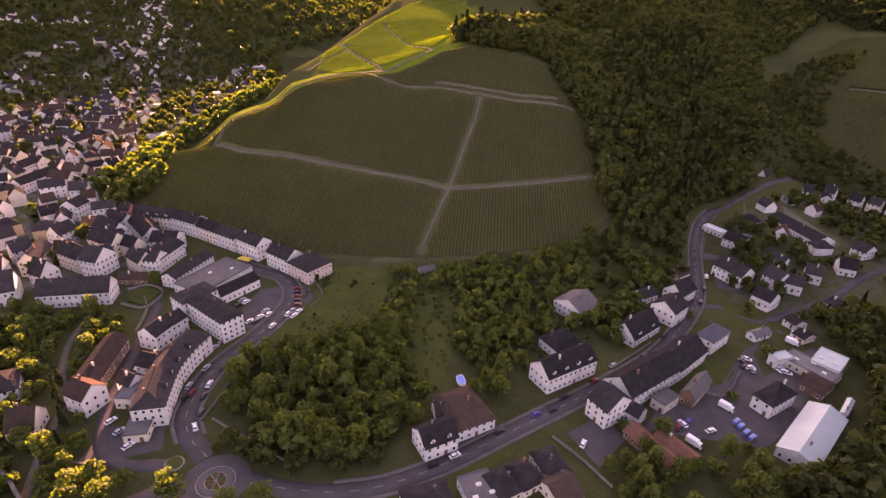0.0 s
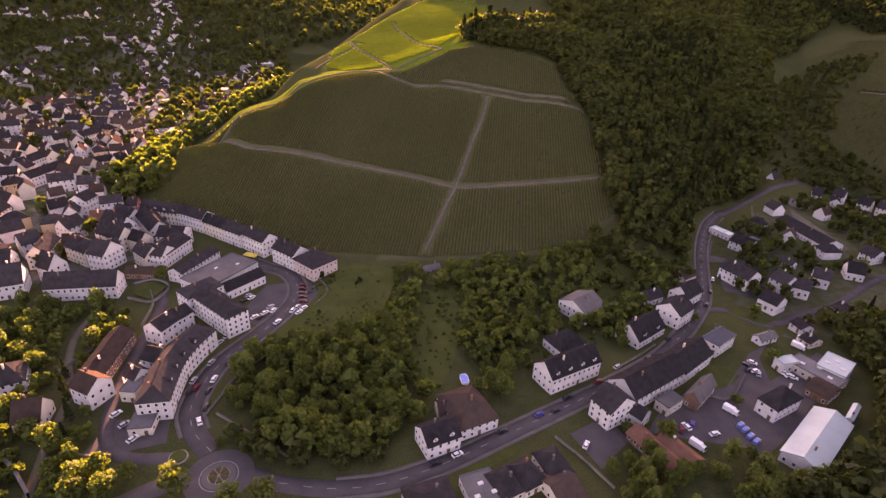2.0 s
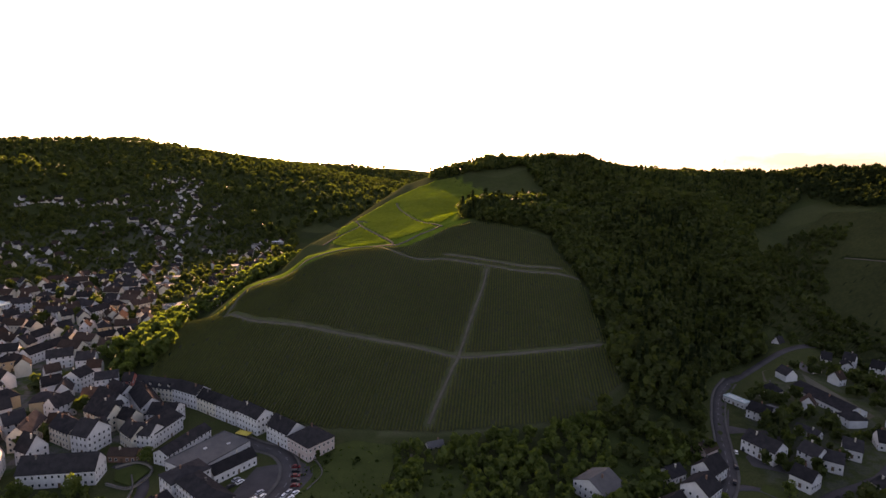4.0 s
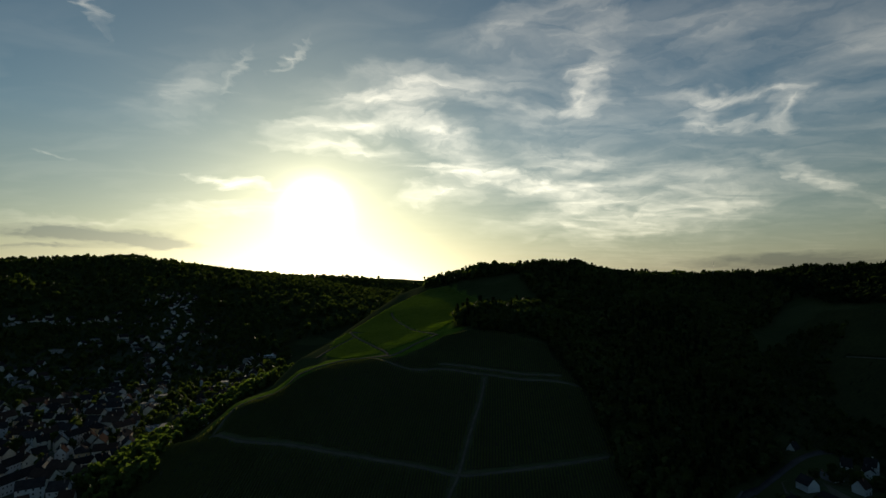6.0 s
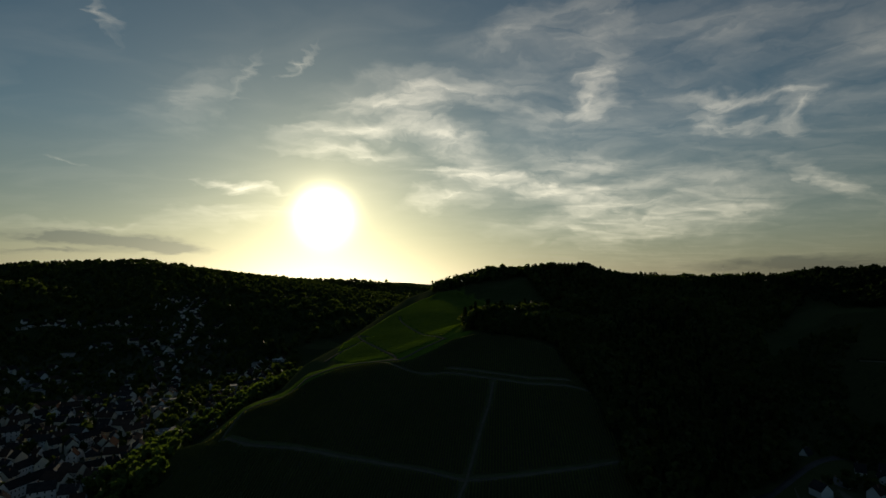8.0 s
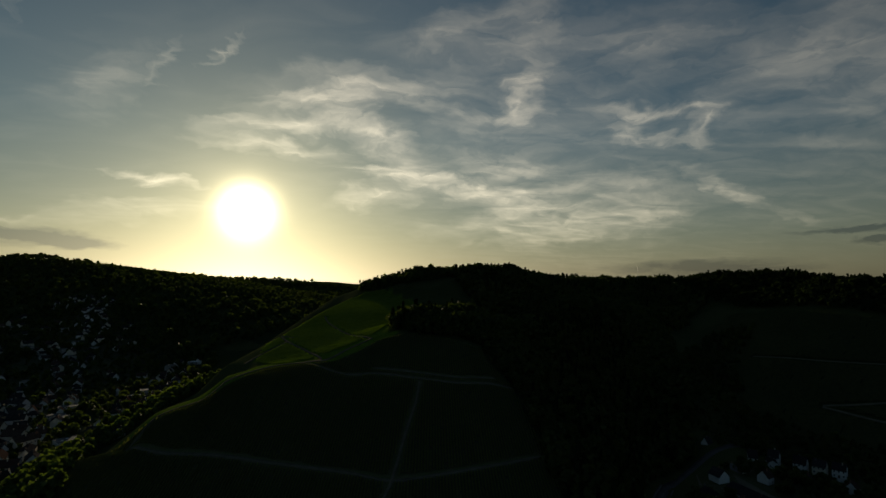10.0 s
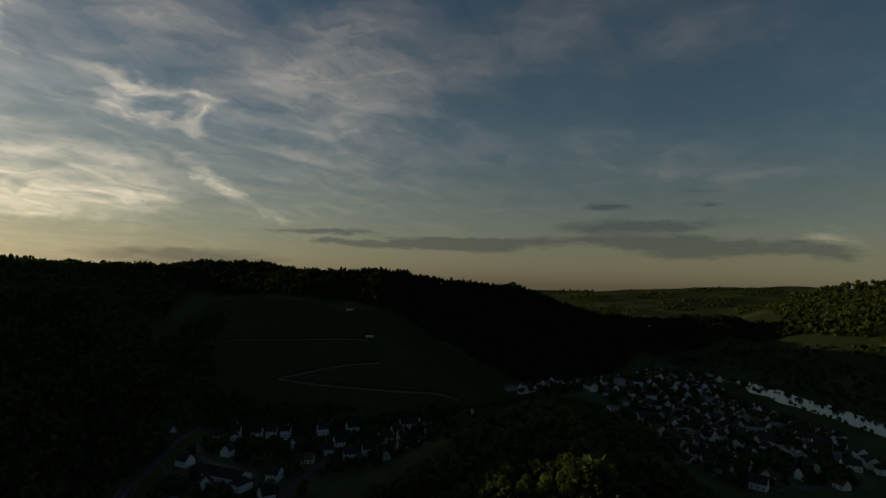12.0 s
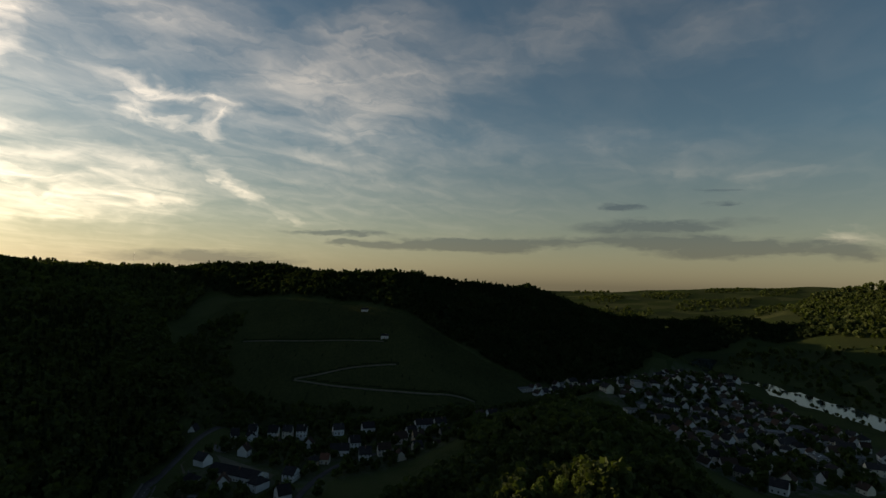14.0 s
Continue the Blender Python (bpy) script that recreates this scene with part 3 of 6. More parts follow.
def window_mesh(name, wide, high):
    """A window that faces -y: a painted frame, standing a little proud, that steps back to dark glass."""
    e, w2, v = 0.12, wide / 2, []
    for y, m in ((0.02, 0.0), (-0.08, 0.0), (-0.08, e), (-0.02, e)):
        v += [(-w2 + m, y, m), (w2 - m, y, m), (w2 - m, y, high - m), (-w2 + m, y, high - m)]
    f = [(4 * r + i, 4 * r + (i + 1) % 4, 4 * r + 4 + (i + 1) % 4, 4 * r + 4 + i) for r in range(3) for i in range(4)]
    f.append((12, 13, 14, 15))
    me = bpy.data.meshes.new(name)
    me.from_pydata(v, [], f)
    me.materials.append(frame_paint)
    me.materials.append(glass)
    me.polygons[12].material_index = 1
    return me


WINDOW = window_mesh("window", 1.25, 1.6)
SMALL_WINDOW = window_mesh("window", 0.9, 1.1)
vd, fd = box(-0.65, 0.65, -0.06, 0.02, 0, 2.3)
DOOR = bpy.data.meshes.new("door")
DOOR.from_pydata(vd, [], fd)
DOOR.materials.append(door_wood)
chance = random.Random(11)


def roof_shape(L, W, eave, rise, roof):
    """Verts and faces of a roof over a plan L by W, ridge along x."""
    o, th = 0.45, 0.22
    if roof == "flat":
        return boxes((-L / 2 - 0.15, L / 2 + 0.15, -W / 2 - 0.15, W / 2 + 0.15, eave, eave + 0.22),
                     (-L / 2 - 0.15, L / 2 + 0.15, -W / 2 - 0.15, -W / 2 + 0.1, eave + 0.22, eave + 0.5), (-L / 2 - 0.15, L / 2 + 0.15, W / 2 - 0.1, W / 2 + 0.15, eave + 0.22, eave + 0.5),
                     (-L / 2 - 0.15, -L / 2 + 0.1, -W / 2 + 0.1, W / 2 - 0.1, eave + 0.22, eave + 0.5), (L / 2 - 0.1, L / 2 + 0.15, -W / 2 + 0.1, W / 2 - 0.1, eave + 0.22, eave + 0.5))
    s = rise / (W / 2)
    if roof == "gable":
        return extrude([(-W / 2 - o, eave - s * o), (0, eave + rise), (W / 2 + o, eave - s * o), (W / 2 + o, eave - s * o + th), (0, eave + rise + th * 1.3), (-W / 2 - o, eave - s * o + th)][::-1], -L / 2 - 0.35, L / 2 + 0.35)
    r = max(L / 2 - W / 2 * 0.85, 0.05)
    z = eave - s * o
    low = [(-L / 2 - o, -W / 2 - o), (L / 2 + o, -W / 2 - o), (L / 2 + o, W / 2 + o), (-L / 2 - o, W / 2 + o)]
    v = [(x, y, z) for x, y in low] + [(x, y, z + th) for x, y in low] + [(-r, 0, eave + rise + th), (r, 0, eave + rise + th)]
    return v, [(3, 2, 1, 0), (0, 1, 5, 4), (1, 2, 6, 5), (2, 3, 7, 6), (3, 0, 4, 7), (4, 5, 9, 8), (5, 6, 9), (6, 7, 8, 9), (7, 4, 8)]


def house(x, y, z, rot, L, W, eave, rise, roof="gable", wall="white_render", cover="slate", along=True, detail=2, dormers=0, group="houses of the town"):
    """A house over the plan L (along its front) by W, the front facing local -y. detail 2: windows on three sides; 1: on two."""
    home = new("house" if L * W < 420 and cover != "white_sheet" else "hall", None)
    home.matrix_basis = pose(x, y, z, 0, 0, rot)
    home.empty_display_size = 1.0
    a, b = (L, W) if along else (W, L)
    shape = {"gable": "gable", "hip": "hipped", "flat": "flat"}[roof]
    tagged(home, "%s building with %s %s roof" % (WALL_WORDS[wall], COVER_WORDS[cover], shape), "house" if home.name.startswith("house") else "hall", group=group)
    if roof == "gable":
        v, f = extrude([(-b / 2, -3.0), (b / 2, -3.0), (b / 2, eave - 0.02), (0, eave + rise - 0.03), (-b / 2, eave - 0.02)], -a / 2, a / 2)
    else:
        v, f = box(-a / 2, a / 2, -b / 2, b / 2, -3.0, eave + (0.0 if roof == "flat" else -0.02))
    rv, rf = roof_shape(a, b, eave, rise, roof)
    if not along:
        v = [(-q, p, h) for p, q, h in v]
        rv = [(-q, p, h) for p, q, h in rv]
    part("wall", v, f, WALLS[wall], home)
    top = part("roof", rv, rf, COVERS[cover], home)
    floors = max(1, int(eave / 2.75))
    sides = [(0, -W / 2, L, 0.0), (L / 2, 0, W, math.pi / 2), (-L / 2, 0, W, -math.pi / 2)][: 3 if detail > 1 else 2]
    if detail > 0:
        for sx, sy, wide, turn in sides:
            n = max(1, int(wide / (2.7 if detail > 1 else 3.6)))
            for fl in range(floors):
                for i in range(n):
                    p = (i + 0.5) / n * wide - wide / 2
                    c, s = math.cos(turn), math.sin(turn)
                    ground_door = fl == 0 and turn == 0.0 and i == n // 2
                    me = DOOR if ground_door else WINDOW
                    hang("door" if ground_door else "window", me, home, "", (sx + c * p, sy + s * p, 0.0 if ground_door else 0.95 + fl * eave / floors), turn)
    if roof != "flat":
        cx = chance.uniform(-0.3, 0.3) * a
        cy = chance.choice((-1, 1)) * b * 0.12
        ct = eave + rise * 0.76
        ch = ct + 1.0 + rise * 0.2
        cv = [(cx + sx * w2, cy + sy * w2, h) for w2, h in ((0.32, ct - 1.0), (0.32, ch), (0.42, ch + 0.05), (0.42, ch + 0.2)) for sx, sy in ((-1, -1), (1, -1), (1, 1), (-1, 1))]
        cf = [(4 * r + i, 4 * r + (i + 1) % 4, 4 * r + 4 + (i + 1) % 4, 4 * r + 4 + i) for r in range(3) for i in range(4)] + [(12, 13, 14, 15)]
        if not along:
            cv = [(-q, p, h) for p, q, h in cv]
        part("chimney", cv, cf, chance.choice((WALLS["brick"], COVERS["grey_tile"], WALLS["cream_render"])), home)
        for i in range(dormers):
            dx = (i + 0.5) / dormers * L - L / 2
            dv, df = extrude([(-0.9, -0.2), (0.9, -0.2), (0.9, 1.4), (0, 2.1), (-0.9, 1.4)], -2.6, 0.0)
            d = part("dormer", [(q, -W / 2 + 1.3 - p - 0.6, h + eave + 0.5) for p, q, h in dv], [tuple(reversed(q)) for q in df], WALLS[wall], home)
            d.location.x = dx
            hang("window", SMALL_WINDOW, d, "", (0, -W / 2 + 0.69, eave + 0.75))
            dr, dq = extrude([(-1.2, 1.15), (0, 2.12), (1.2, 1.15), (1.2, 1.32), (0, 2.32), (-1.2, 1.32)][::-1], -2.6, 0.2)
            part("dormer_roof", [(q, -W / 2 + 1.3 - p - 0.6, h + eave + 0.5) for p, q, h in dr], [tuple(reversed(q)) for q in dq], COVERS[cover], d)
    elif L * W > 100:
        for i in range(3):
            sv, sf = boxes((-0.9, 0.9, -0.6, 0.6, eave + 0.2, eave + 0.65))
            k = part("skylight", sv, sf, WALLS["white_render"], top)
            k.location = ((i - 1) * L * 0.27, (i % 2 - 0.5) * W * 0.3, 0)
    return home


# ---- roads and tracks ----
def curve_points(line, step=3.0):
    """A smooth line through the given points of the plan."""
    p = [np.array(q, float) for q in line]
    p = [2 * p[0] - p[1]] + p + [2 * p[-1] - p[-2]]
    out = []
    for a, b, c, d in zip(p, p[1:], p[2:], p[3:]):
        n = max(1, int(np.linalg.norm(c - b) / step))
        for i in range(n):
            u = i / n
            out.append(0.5 * (2 * b + (c - a) * u + (2 * a - 5 * b + 4 * c - d) * u * u + (3 * b - a - 3 * c + d) * u ** 3))
    return np.array(out + [p[-2]])


def ribbon(line, width, lift, shift=0.0, skirt=0.6, step=3.0):
    """Verts and faces of a strip laid on the land along a line, with sides that go into the ground."""
    c = curve_points(line, step)
    t = np.gradient(c, axis=0)
    t /= np.linalg.norm(t, axis=1)[:, None] + 1e-9
    n = np.stack([-t[:, 1], t[:, 0]], 1)
    across = [(-width / 2, -skirt), (-width / 2, 0), (0, 0.02), (width / 2, 0), (width / 2, -skirt)]
    v = []
    for off, dz in across:
        q = c + n * (off + shift)
        v.append(np.column_stack([q, height(q[:, 0], q[:, 1]) + lift + dz]))
    v = np.stack(v, 1).reshape(-1, 3)
    k, m = len(across), len(c)
    f = [(i * k + j, i * k + j + 1, (i + 1) * k + j + 1, (i + 1) * k + j) for i in range(m - 1) for j in range(k - 1)]
    return v, [q[::-1] for q in f]


def road(name, line, width, material, label, lift=0.10, category="road", shift=0.0):
    v, f = ribbon(line, width, lift, shift)
    return tagged(part(name, v, f, material, None, "", True), label, category, kind="structure")


MAIN_STREET = [(-60, 126), (-48, 122), (-29, 120.5), (-11, 124), (8, 133), (29, 146), (53, 161), (81, 179), (108, 199), (134, 228), (151, 253), (161, 278), (174, 310), (194, 347), (218, 379), (253, 406), (290, 430), (330, 452)]
TOWN_STREET = [(-75, 134), (-84, 142), (-90, 152), (-91.5, 162), (-91, 174), (-88, 186), (-82, 199), (-75, 216), (-71, 234), (-74, 250), (-83, 262), (-97, 268), (-112, 276)]
LANE = [(-84, 131), (-102, 130), (-112, 136), (-118, 147), (-123, 162), (-128, 186), (-132, 212), (-136, 228), (-146, 241), (-160, 246)]
SOUTH_STREET = [(-77, 123), (-86, 119), (-100, 108), (-120, 90)]
SIDE_ROAD = [(146, 240), (160, 240), (172, 228), (198, 240), (229, 254), (275, 284), (330, 300), (400, 285), (470, 262)]
road("road", MAIN_STREET, 6.6, asphalt, "grey asphalt main street through the valley")
road("road", TOWN_STREET, 8.0, asphalt, "grey asphalt street curving into the old town", 0.104)
road("road", LANE, 5.0, asphalt, "narrow asphalt lane behind the terrace", 0.108)
road("road", SOUTH_STREET, 7.0, asphalt, "asphalt street leading off the roundabout", 0.112)
road("road", SIDE_ROAD, 5.0, asphalt, "asphalt side road between small houses", 0.116)
for side in (-1, 1):
    road("pavement", MAIN_STREET[2:-3], 1.5, paving, "paved footway with a raised kerb", 0.24, "pavement", side * 4.05)
    road("pavement", TOWN_STREET[1:], 1.6, paving, "paved footway with a raised kerb", 0.24, "pavement", side * 4.8)

LOW_TRACK = [(-172, 410), (-142, 391), (-92, 378), (-49, 368), (-16, 355), (13, 342), (47, 344), (87, 351), (114, 358)]
UP_TRACK = [(-5, 285), (8, 328), (13, 342), (25, 392), (35, 430), (40, 458)]
TOP_TRACK = [(-66, 496), (-40, 486), (-2, 484), (35, 466), (70, 454), (101, 453), (119, 450)]
TERRACE = [(3, 492), (38, 475), (72, 463), (106, 463)]
RIDGE_TRACK = [(-172, 410), (-167, 428), (-156, 442), (-138, 454), (-114, 472), (-90, 488), (-66, 496)]
ZIGZAG = [(-66, 496), (-54, 503), (-48, 513), (-67, 558), (-94, 612), (-104, 642), (-88, 628)]
MEADOW_TRACK = [(0, 568), (-30, 630), (-56, 704), (-66, 757)]
BROW_TRACK = [(-60, 499), (-44, 508), (-22, 546), (-2, 572)]
SIDE_TRACK = [(-94, 612), (-110, 560), (-118, 522)]
EAST_TRACK_A = [(459, 499), (480, 483), (515, 459), (555, 418)]
EAST_TRACK_B = [(457, 497), (476, 441), (500, 392), (530, 348), (567, 308)]
EAST_TRACK_C = [(487, 635), (526, 577), (562, 525), (593, 469)]
TRACKS = (LOW_TRACK, UP_TRACK, TOP_TRACK, TERRACE, RIDGE_TRACK, ZIGZAG, MEADOW_TRACK, BROW_TRACK, SIDE_TRACK, EAST_TRACK_A, EAST_TRACK_B, EAST_TRACK_C)
for i, line in enumerate(TRACKS):
    road("track", line, (2.4, 2.0, 2.8, 2.6, 1.7, 2.6, 2.0, 2.2, 1.8, 2.6, 2.6, 1.6)[i], gravel, "pale gravel vineyard track on the slope", 0.55 + 0.006 * i, "track")
road("footpath", [(-13, 262), (-16, 222), (-18, 204), (-23, 179), (-33, 155), (-52, 141)], 1.6, gravel, "trodden footpath down through the bushes", 0.2, "path")


def disc(name, x, y, r0, r1, z0, z1, material, label, category, kind="structure", n=48):
    """A flat ring, or a disc when r0 is 0, with an outer edge."""
    v, f = [], []
    for i in range(n):
        a = 2 * math.pi * i / n
        c, s = math.cos(a), math.sin(a)
        v += [(x + r0 * c, y + r0 * s, z1), (x + r1 * c, y + r1 * s, z1), (x + r1 * c, y + r1 * s, z0)]
    for i in range(n):
        p, q = 3 * i, 3 * ((i + 1) % n)
        f += [(p, p + 1, q + 1, q), (p + 1, p + 2, q + 2, q + 1)]
    return tagged(part(name, v, f, material), label, category, kind=kind)


RX, RY = -68.5, 124.0
disc("road", RX, RY, 0, 11.2, -0.4, 0.124, asphalt, "round asphalt carriageway of the roundabout", "road")
disc("pavement", RX, RY, 3.6, 5.4, 0.0, 0.21, paving, "paved inner apron of the roundabout", "pavement")
disc("trim", RX, RY, 6.0, 6.25, 0.0, 0.135, paint, "white painted ring on the roundabout", "road marking")
bed = disc("flower_bed", RX, RY, 0, 3.6, 0.0, 0.35, stone, "round stone-edged bed on the roundabout", "flower bed", "")
bed_soil = mottled("bed_soil", (0.06, 0.03, 0.018), (0.11, 0.06, 0.035), 0.6, 3.0, 0.95, bump=0.5)
for i in range(8):
    a0, a1 = math.pi / 4 * i + 0.06, math.pi / 4 * (i + 1) - 0.06
    arc = [(RX + 3.3 * math.cos(a0 + (a1 - a0) * q / 5), RY + 3.3 * math.sin(a0 + (a1 - a0) * q / 5)) for q in range(6)]
    tip = [(RX + 0.5 * math.cos((a0 + a1) / 2), RY + 0.5 * math.sin((a0 + a1) / 2))]
    n7 = len(tip + arc)
    part("planting", [(x, y, 0.36) for x, y in tip + arc] + [(x, y, 0.62) for x, y in tip + arc], [tuple(range(n7, 2 * n7))] + [(q, (q + 1) % n7, n7 + (q + 1) % n7, n7 + q) for q in range(n7)], bed_soil if i % 2 else lawn, bed)


def dashes(line, shift, long, gap, wide, lift):
    c = curve_points(line, 1.0)
    t = np.gradient(c, axis=0)
    t /= np.linalg.norm(t, axis=1)[:, None]
    n = np.stack([-t[:, 1], t[:, 0]], 1)
    v, f = [], []
    step = int(long + gap)
    for i in range(0, len(c) - int(long), step):
        j = i + int(long)
        v += [c[p] + n[p] * (shift + q * wide / 2) for p, q in ((i, -1), (i, 1), (j, 1), (j, -1))]
        b4 = len(v) - 4
        f.append((b4, b4 + 3, b4 + 2, b4 + 1))
    v = np.array(v)
    v = np.column_stack([v, height(v[:, 0], v[:, 1]) + lift])
    return v, f


for line, nm in ((MAIN_STREET[1:-3], "main street"), (TOWN_STREET, "town street")):
    v, f = dashes(line, 0.0, 3, 5, 0.22, 0.17)
    tagged(part("lane_marking", v, f, paint), "white dashed centre line on the %s" % nm, "road marking", kind="stuff")
v, f = dashes([(92, 181), (108, 193), (128, 212)], 2.2, 3, 0, 0.3, 0.17)
tagged(part("lane_marking", v, f, paint), "white edge line beside the parking bays", "road marking", kind="stuff")


def yard(name, outline, material, label, category, lift):
    """A paved or grassed area on level ground, with an edge that goes into the soil."""
    n = len(outline)
    z = height([p[0] for p in outline], [p[1] for p in outline])
    v = [(x, y, h + lift) for (x, y), h in zip(outline, z)] + [(x, y, h - 1.0) for (x, y), h in zip(outline, z)]
    f = [tuple(range(n))] + [(i, n + i, n + (i + 1) % n, (i + 1) % n) for i in range(n)]
    return tagged(part(name, v, f, material), label, category, kind="structure")


yard("pavement", [(-94, 220), (-79, 205), (-62, 228), (-60, 246), (-70, 254), (-90, 247)], asphalt, "asphalt car park below the market building", "car park", 0.09)
yard("pavement", [(84, 150), (120, 144), (124, 140), (146, 155), (158, 168), (192, 190), (178, 220), (150, 202), (128, 178), (98, 168)], asphalt, "asphalt works yard between the sheds", "yard", 0.07)
yard("pavement", [(-118, 128), (-92, 137), (-96, 149), (-116, 147)], asphalt, "asphalt forecourt at the end of the terrace", "yard", 0.07)
yard("pavement", [(168, 262), (184, 256), (205, 300), (224, 330), (205, 345), (188, 326), (172, 296)], asphalt, "asphalt forecourts beside the valley road", "yard", 0.07)
yard("pavement", [(243, 378), (252, 396), (270, 402), (277, 386), (281, 322), (274, 318), (268, 362), (254, 366)], gravel, "pale gravel yard round the long hall", "yard", 0.08)
yard("pavement", [(62, 132), (76, 146), (70, 158), (54, 148)], asphalt, "asphalt drive beside the white house", "yard", 0.06)
yard("lawn", [(-152, 232), (-142, 228), (-140, 240), (-149, 246), (-156, 240)], lawn, "bright mown lawn inside a stone wall", "lawn", 0.8)
yard("lawn", [(112, 178), (124, 172), (138, 186), (124, 196)], lawn, "green lawn behind the street houses", "lawn", 0.06)
yard("lawn", GARDEN_MEADOW, lawn, "sloping garden meadow below the vineyard", "lawn", 0.12)
yard("lawn", UPPER_MEADOW, lawn, "rough green meadow above the houses", "lawn", 0.1)
yard("lawn", [(12, 124), (36, 140), (28, 144), (8, 130)], lawn, "grass verge below the street", "lawn", 0.05)
yard("lawn", [(150, 232), (164, 222), (176, 232), (165, 246)], lawn, "lawn between small houses", "lawn", 0.05)
yard("lawn", [(-66, 264), (-45, 274), (-20, 268), (-24, 222), (-45, 205), (-64, 203), (-74, 198), (-66, 222), (-60, 240)], lawn, "grassy slope beside the town street", "lawn", 0.1)


# ---- houses, street by street ----
# the school and market buildings by the curved street
house(-100, 212, 0.0, -38, 29, 11, 11, 3, "hip", "white_render", "slate")
house(-115, 226, 0.0, -38, 12, 18, 10, 3, "hip", "white_render", "slate")
house(-101, 243, 0.0, 54, 23, 9, 5, 3, "gable", "white_render", "slate")
house(-116, 253, 0.0, 62, 35, 20, 5, 0, "flat", "white_render", "felt")
house(-133, 261, 0.0, 72, 30, 9, 6, 2.5, "gable", "white_render", "slate")
house(-154, 275, 0.0, 79, 22, 15, 8, 4, "gable", "white_render", "slate")
# the curved terrace along the street
def curved_terrace(line, deep, eave, rise):
    """One long building that bends with the street: walls, a hipped roof along the bend, windows and dormers on the street side."""
    home = new("terrace_building", None)
    c = curve_points(line, 2.5)
    t = np.gradient(c, axis=0)
    t /= np.linalg.norm(t, axis=1)[:, None]
    out = np.stack([t[:, 1], -t[:, 0]], 1)
    n = len(c)
    home.matrix_basis = pose(0, 0, 0)
    ring = [c + out * deep / 2, c - out * deep / 2]
    v = [(x, y, h) for h in (-2.0, eave) for side in ring for x, y in side]
    f = [(i, i + 1, 2 * n + i + 1, 2 * n + i) for i in range(n - 1)] + [(n + i + 1, n + i, 3 * n + i, 3 * n + i + 1) for i in range(n - 1)]
    f += [(n, 0, 2 * n, 3 * n), (n - 1, 2 * n - 1, 4 * n - 1, 3 * n - 1)]
    part("wall", v, f, WALLS["white_render"], home)
    over = deep / 2 + 0.45
    end = t * 0.4
    side_a, side_b, ridge_line = c + out * over, c - out * over, c.copy()
    for k2, s3 in ((0, -1), (n - 1, 1)):
        side_a[k2] += s3 * end[k2]
        side_b[k2] += s3 * end[k2]
        ridge_line[k2] -= s3 * t[k2] * deep * 0.42
    ridge_line[1], ridge_line[2], ridge_line[-2], ridge_line[-3] = ridge_line[0] + t[0] * 0.05, ridge_line[0] + t[0] * 0.3, ridge_line[-1] - t[-1] * 0.05, ridge_line[-1] - t[-1] * 0.3
    v = [(x, y, eave - 0.15) for x, y in side_a] + [(x, y, eave + rise) for x, y in ridge_line] + [(x, y, eave - 0.15) for x, y in side_b] + [(x, y, eave - 0.4) for x, y in side_a] + [(x, y, eave - 0.4) for x, y in side_b]
    f = [(k2 * n + i, k2 * n + i + 1, (k2 + 1) * n + i + 1, (k2 + 1) * n + i) for k2 in (0, 1) for i in range(n - 1)]
    f += [(2 * n, 0, n), (n - 1, 3 * n - 1, 2 * n - 1)] + [(3 * n + i, 3 * n + i + 1, i + 1, i) for i in range(n - 1)] + [(2 * n + i, 2 * n + i + 1, 4 * n + i + 1, 4 * n + i) for i in range(n - 1)]
    part("roof", v, f, COVERS["slate"], home)
    for i in range(1, n - 1):
        turn = math.atan2(t[i][1], t[i][0])
        for fl in range(3):
            q = c[i] + out[i] * (deep / 2 + 0.01)
            hang("door" if fl == 0 and i % 6 == 3 else "window", DOOR if fl == 0 and i % 6 == 3 else WINDOW, home, "", (q[0], q[1], 0.0 if fl == 0 and i % 6 == 3 else 0.9 + 2.9 * fl), turn)
        if i % 3 == 1 and 2 < i < n - 3:
            q = c[i] + out[i] * (deep / 2 - 2.6)
            m = part("dormer", *extrude([(-1.0, -0.6), (1.0, -0.6), (1.0, 1.5), (0, 2.2), (-1.0, 1.5)], -1.6, 1.6), COVERS["slate"], home)
            m.location, m.rotation_euler = (q[0], q[1], eave + 0.9), (0, 0, turn - math.pi / 2)
            hang("window", SMALL_WINDOW, m, "", (1.62, 0, 0.2), math.pi / 2)
        if i % 5 == 2:
            q = c[i] - out[i] * 1.4
            part("chimney", *box(q[0] - 0.4, q[0] + 0.4, q[1] - 0.4, q[1] + 0.4, eave + rise * 0.5, eave + rise + 1.1), WALLS["brick"], home)
    for i in range(4):
        q = c[0] + out[0] * (i - 1.5) * deep * 0.23 - t[0] * 0.01
        for fl in range(3):
            hang("window", WINDOW, home, "", (q[0], q[1], 0.9 + 2.9 * fl), math.atan2(t[0][1], t[0][0]) - math.pi / 2)
    tagged(home, "long curved white terrace with a dark slate roof", "terrace")


curved_terrace([(-100.5, 147.5), (-103, 160), (-104.5, 171), (-103.5, 183), (-100.5, 195)], 11.5, 9.0, 4.2)
house(-103, 144, 0.0, 9, 8, 8, 3.5, 0, "flat", "cream_render", "felt")
house(-115, 161, 0.0, -2, 6, 9, 5, 0, "flat", "cream_render", "felt")
house(-117, 167, 0.0, -23, 7, 7, 6, 3, "gable", "white_render", "slate")
house(-114, 178, 0.0, -16, 7, 10, 7, 3, "gable", "white_render", "slate")
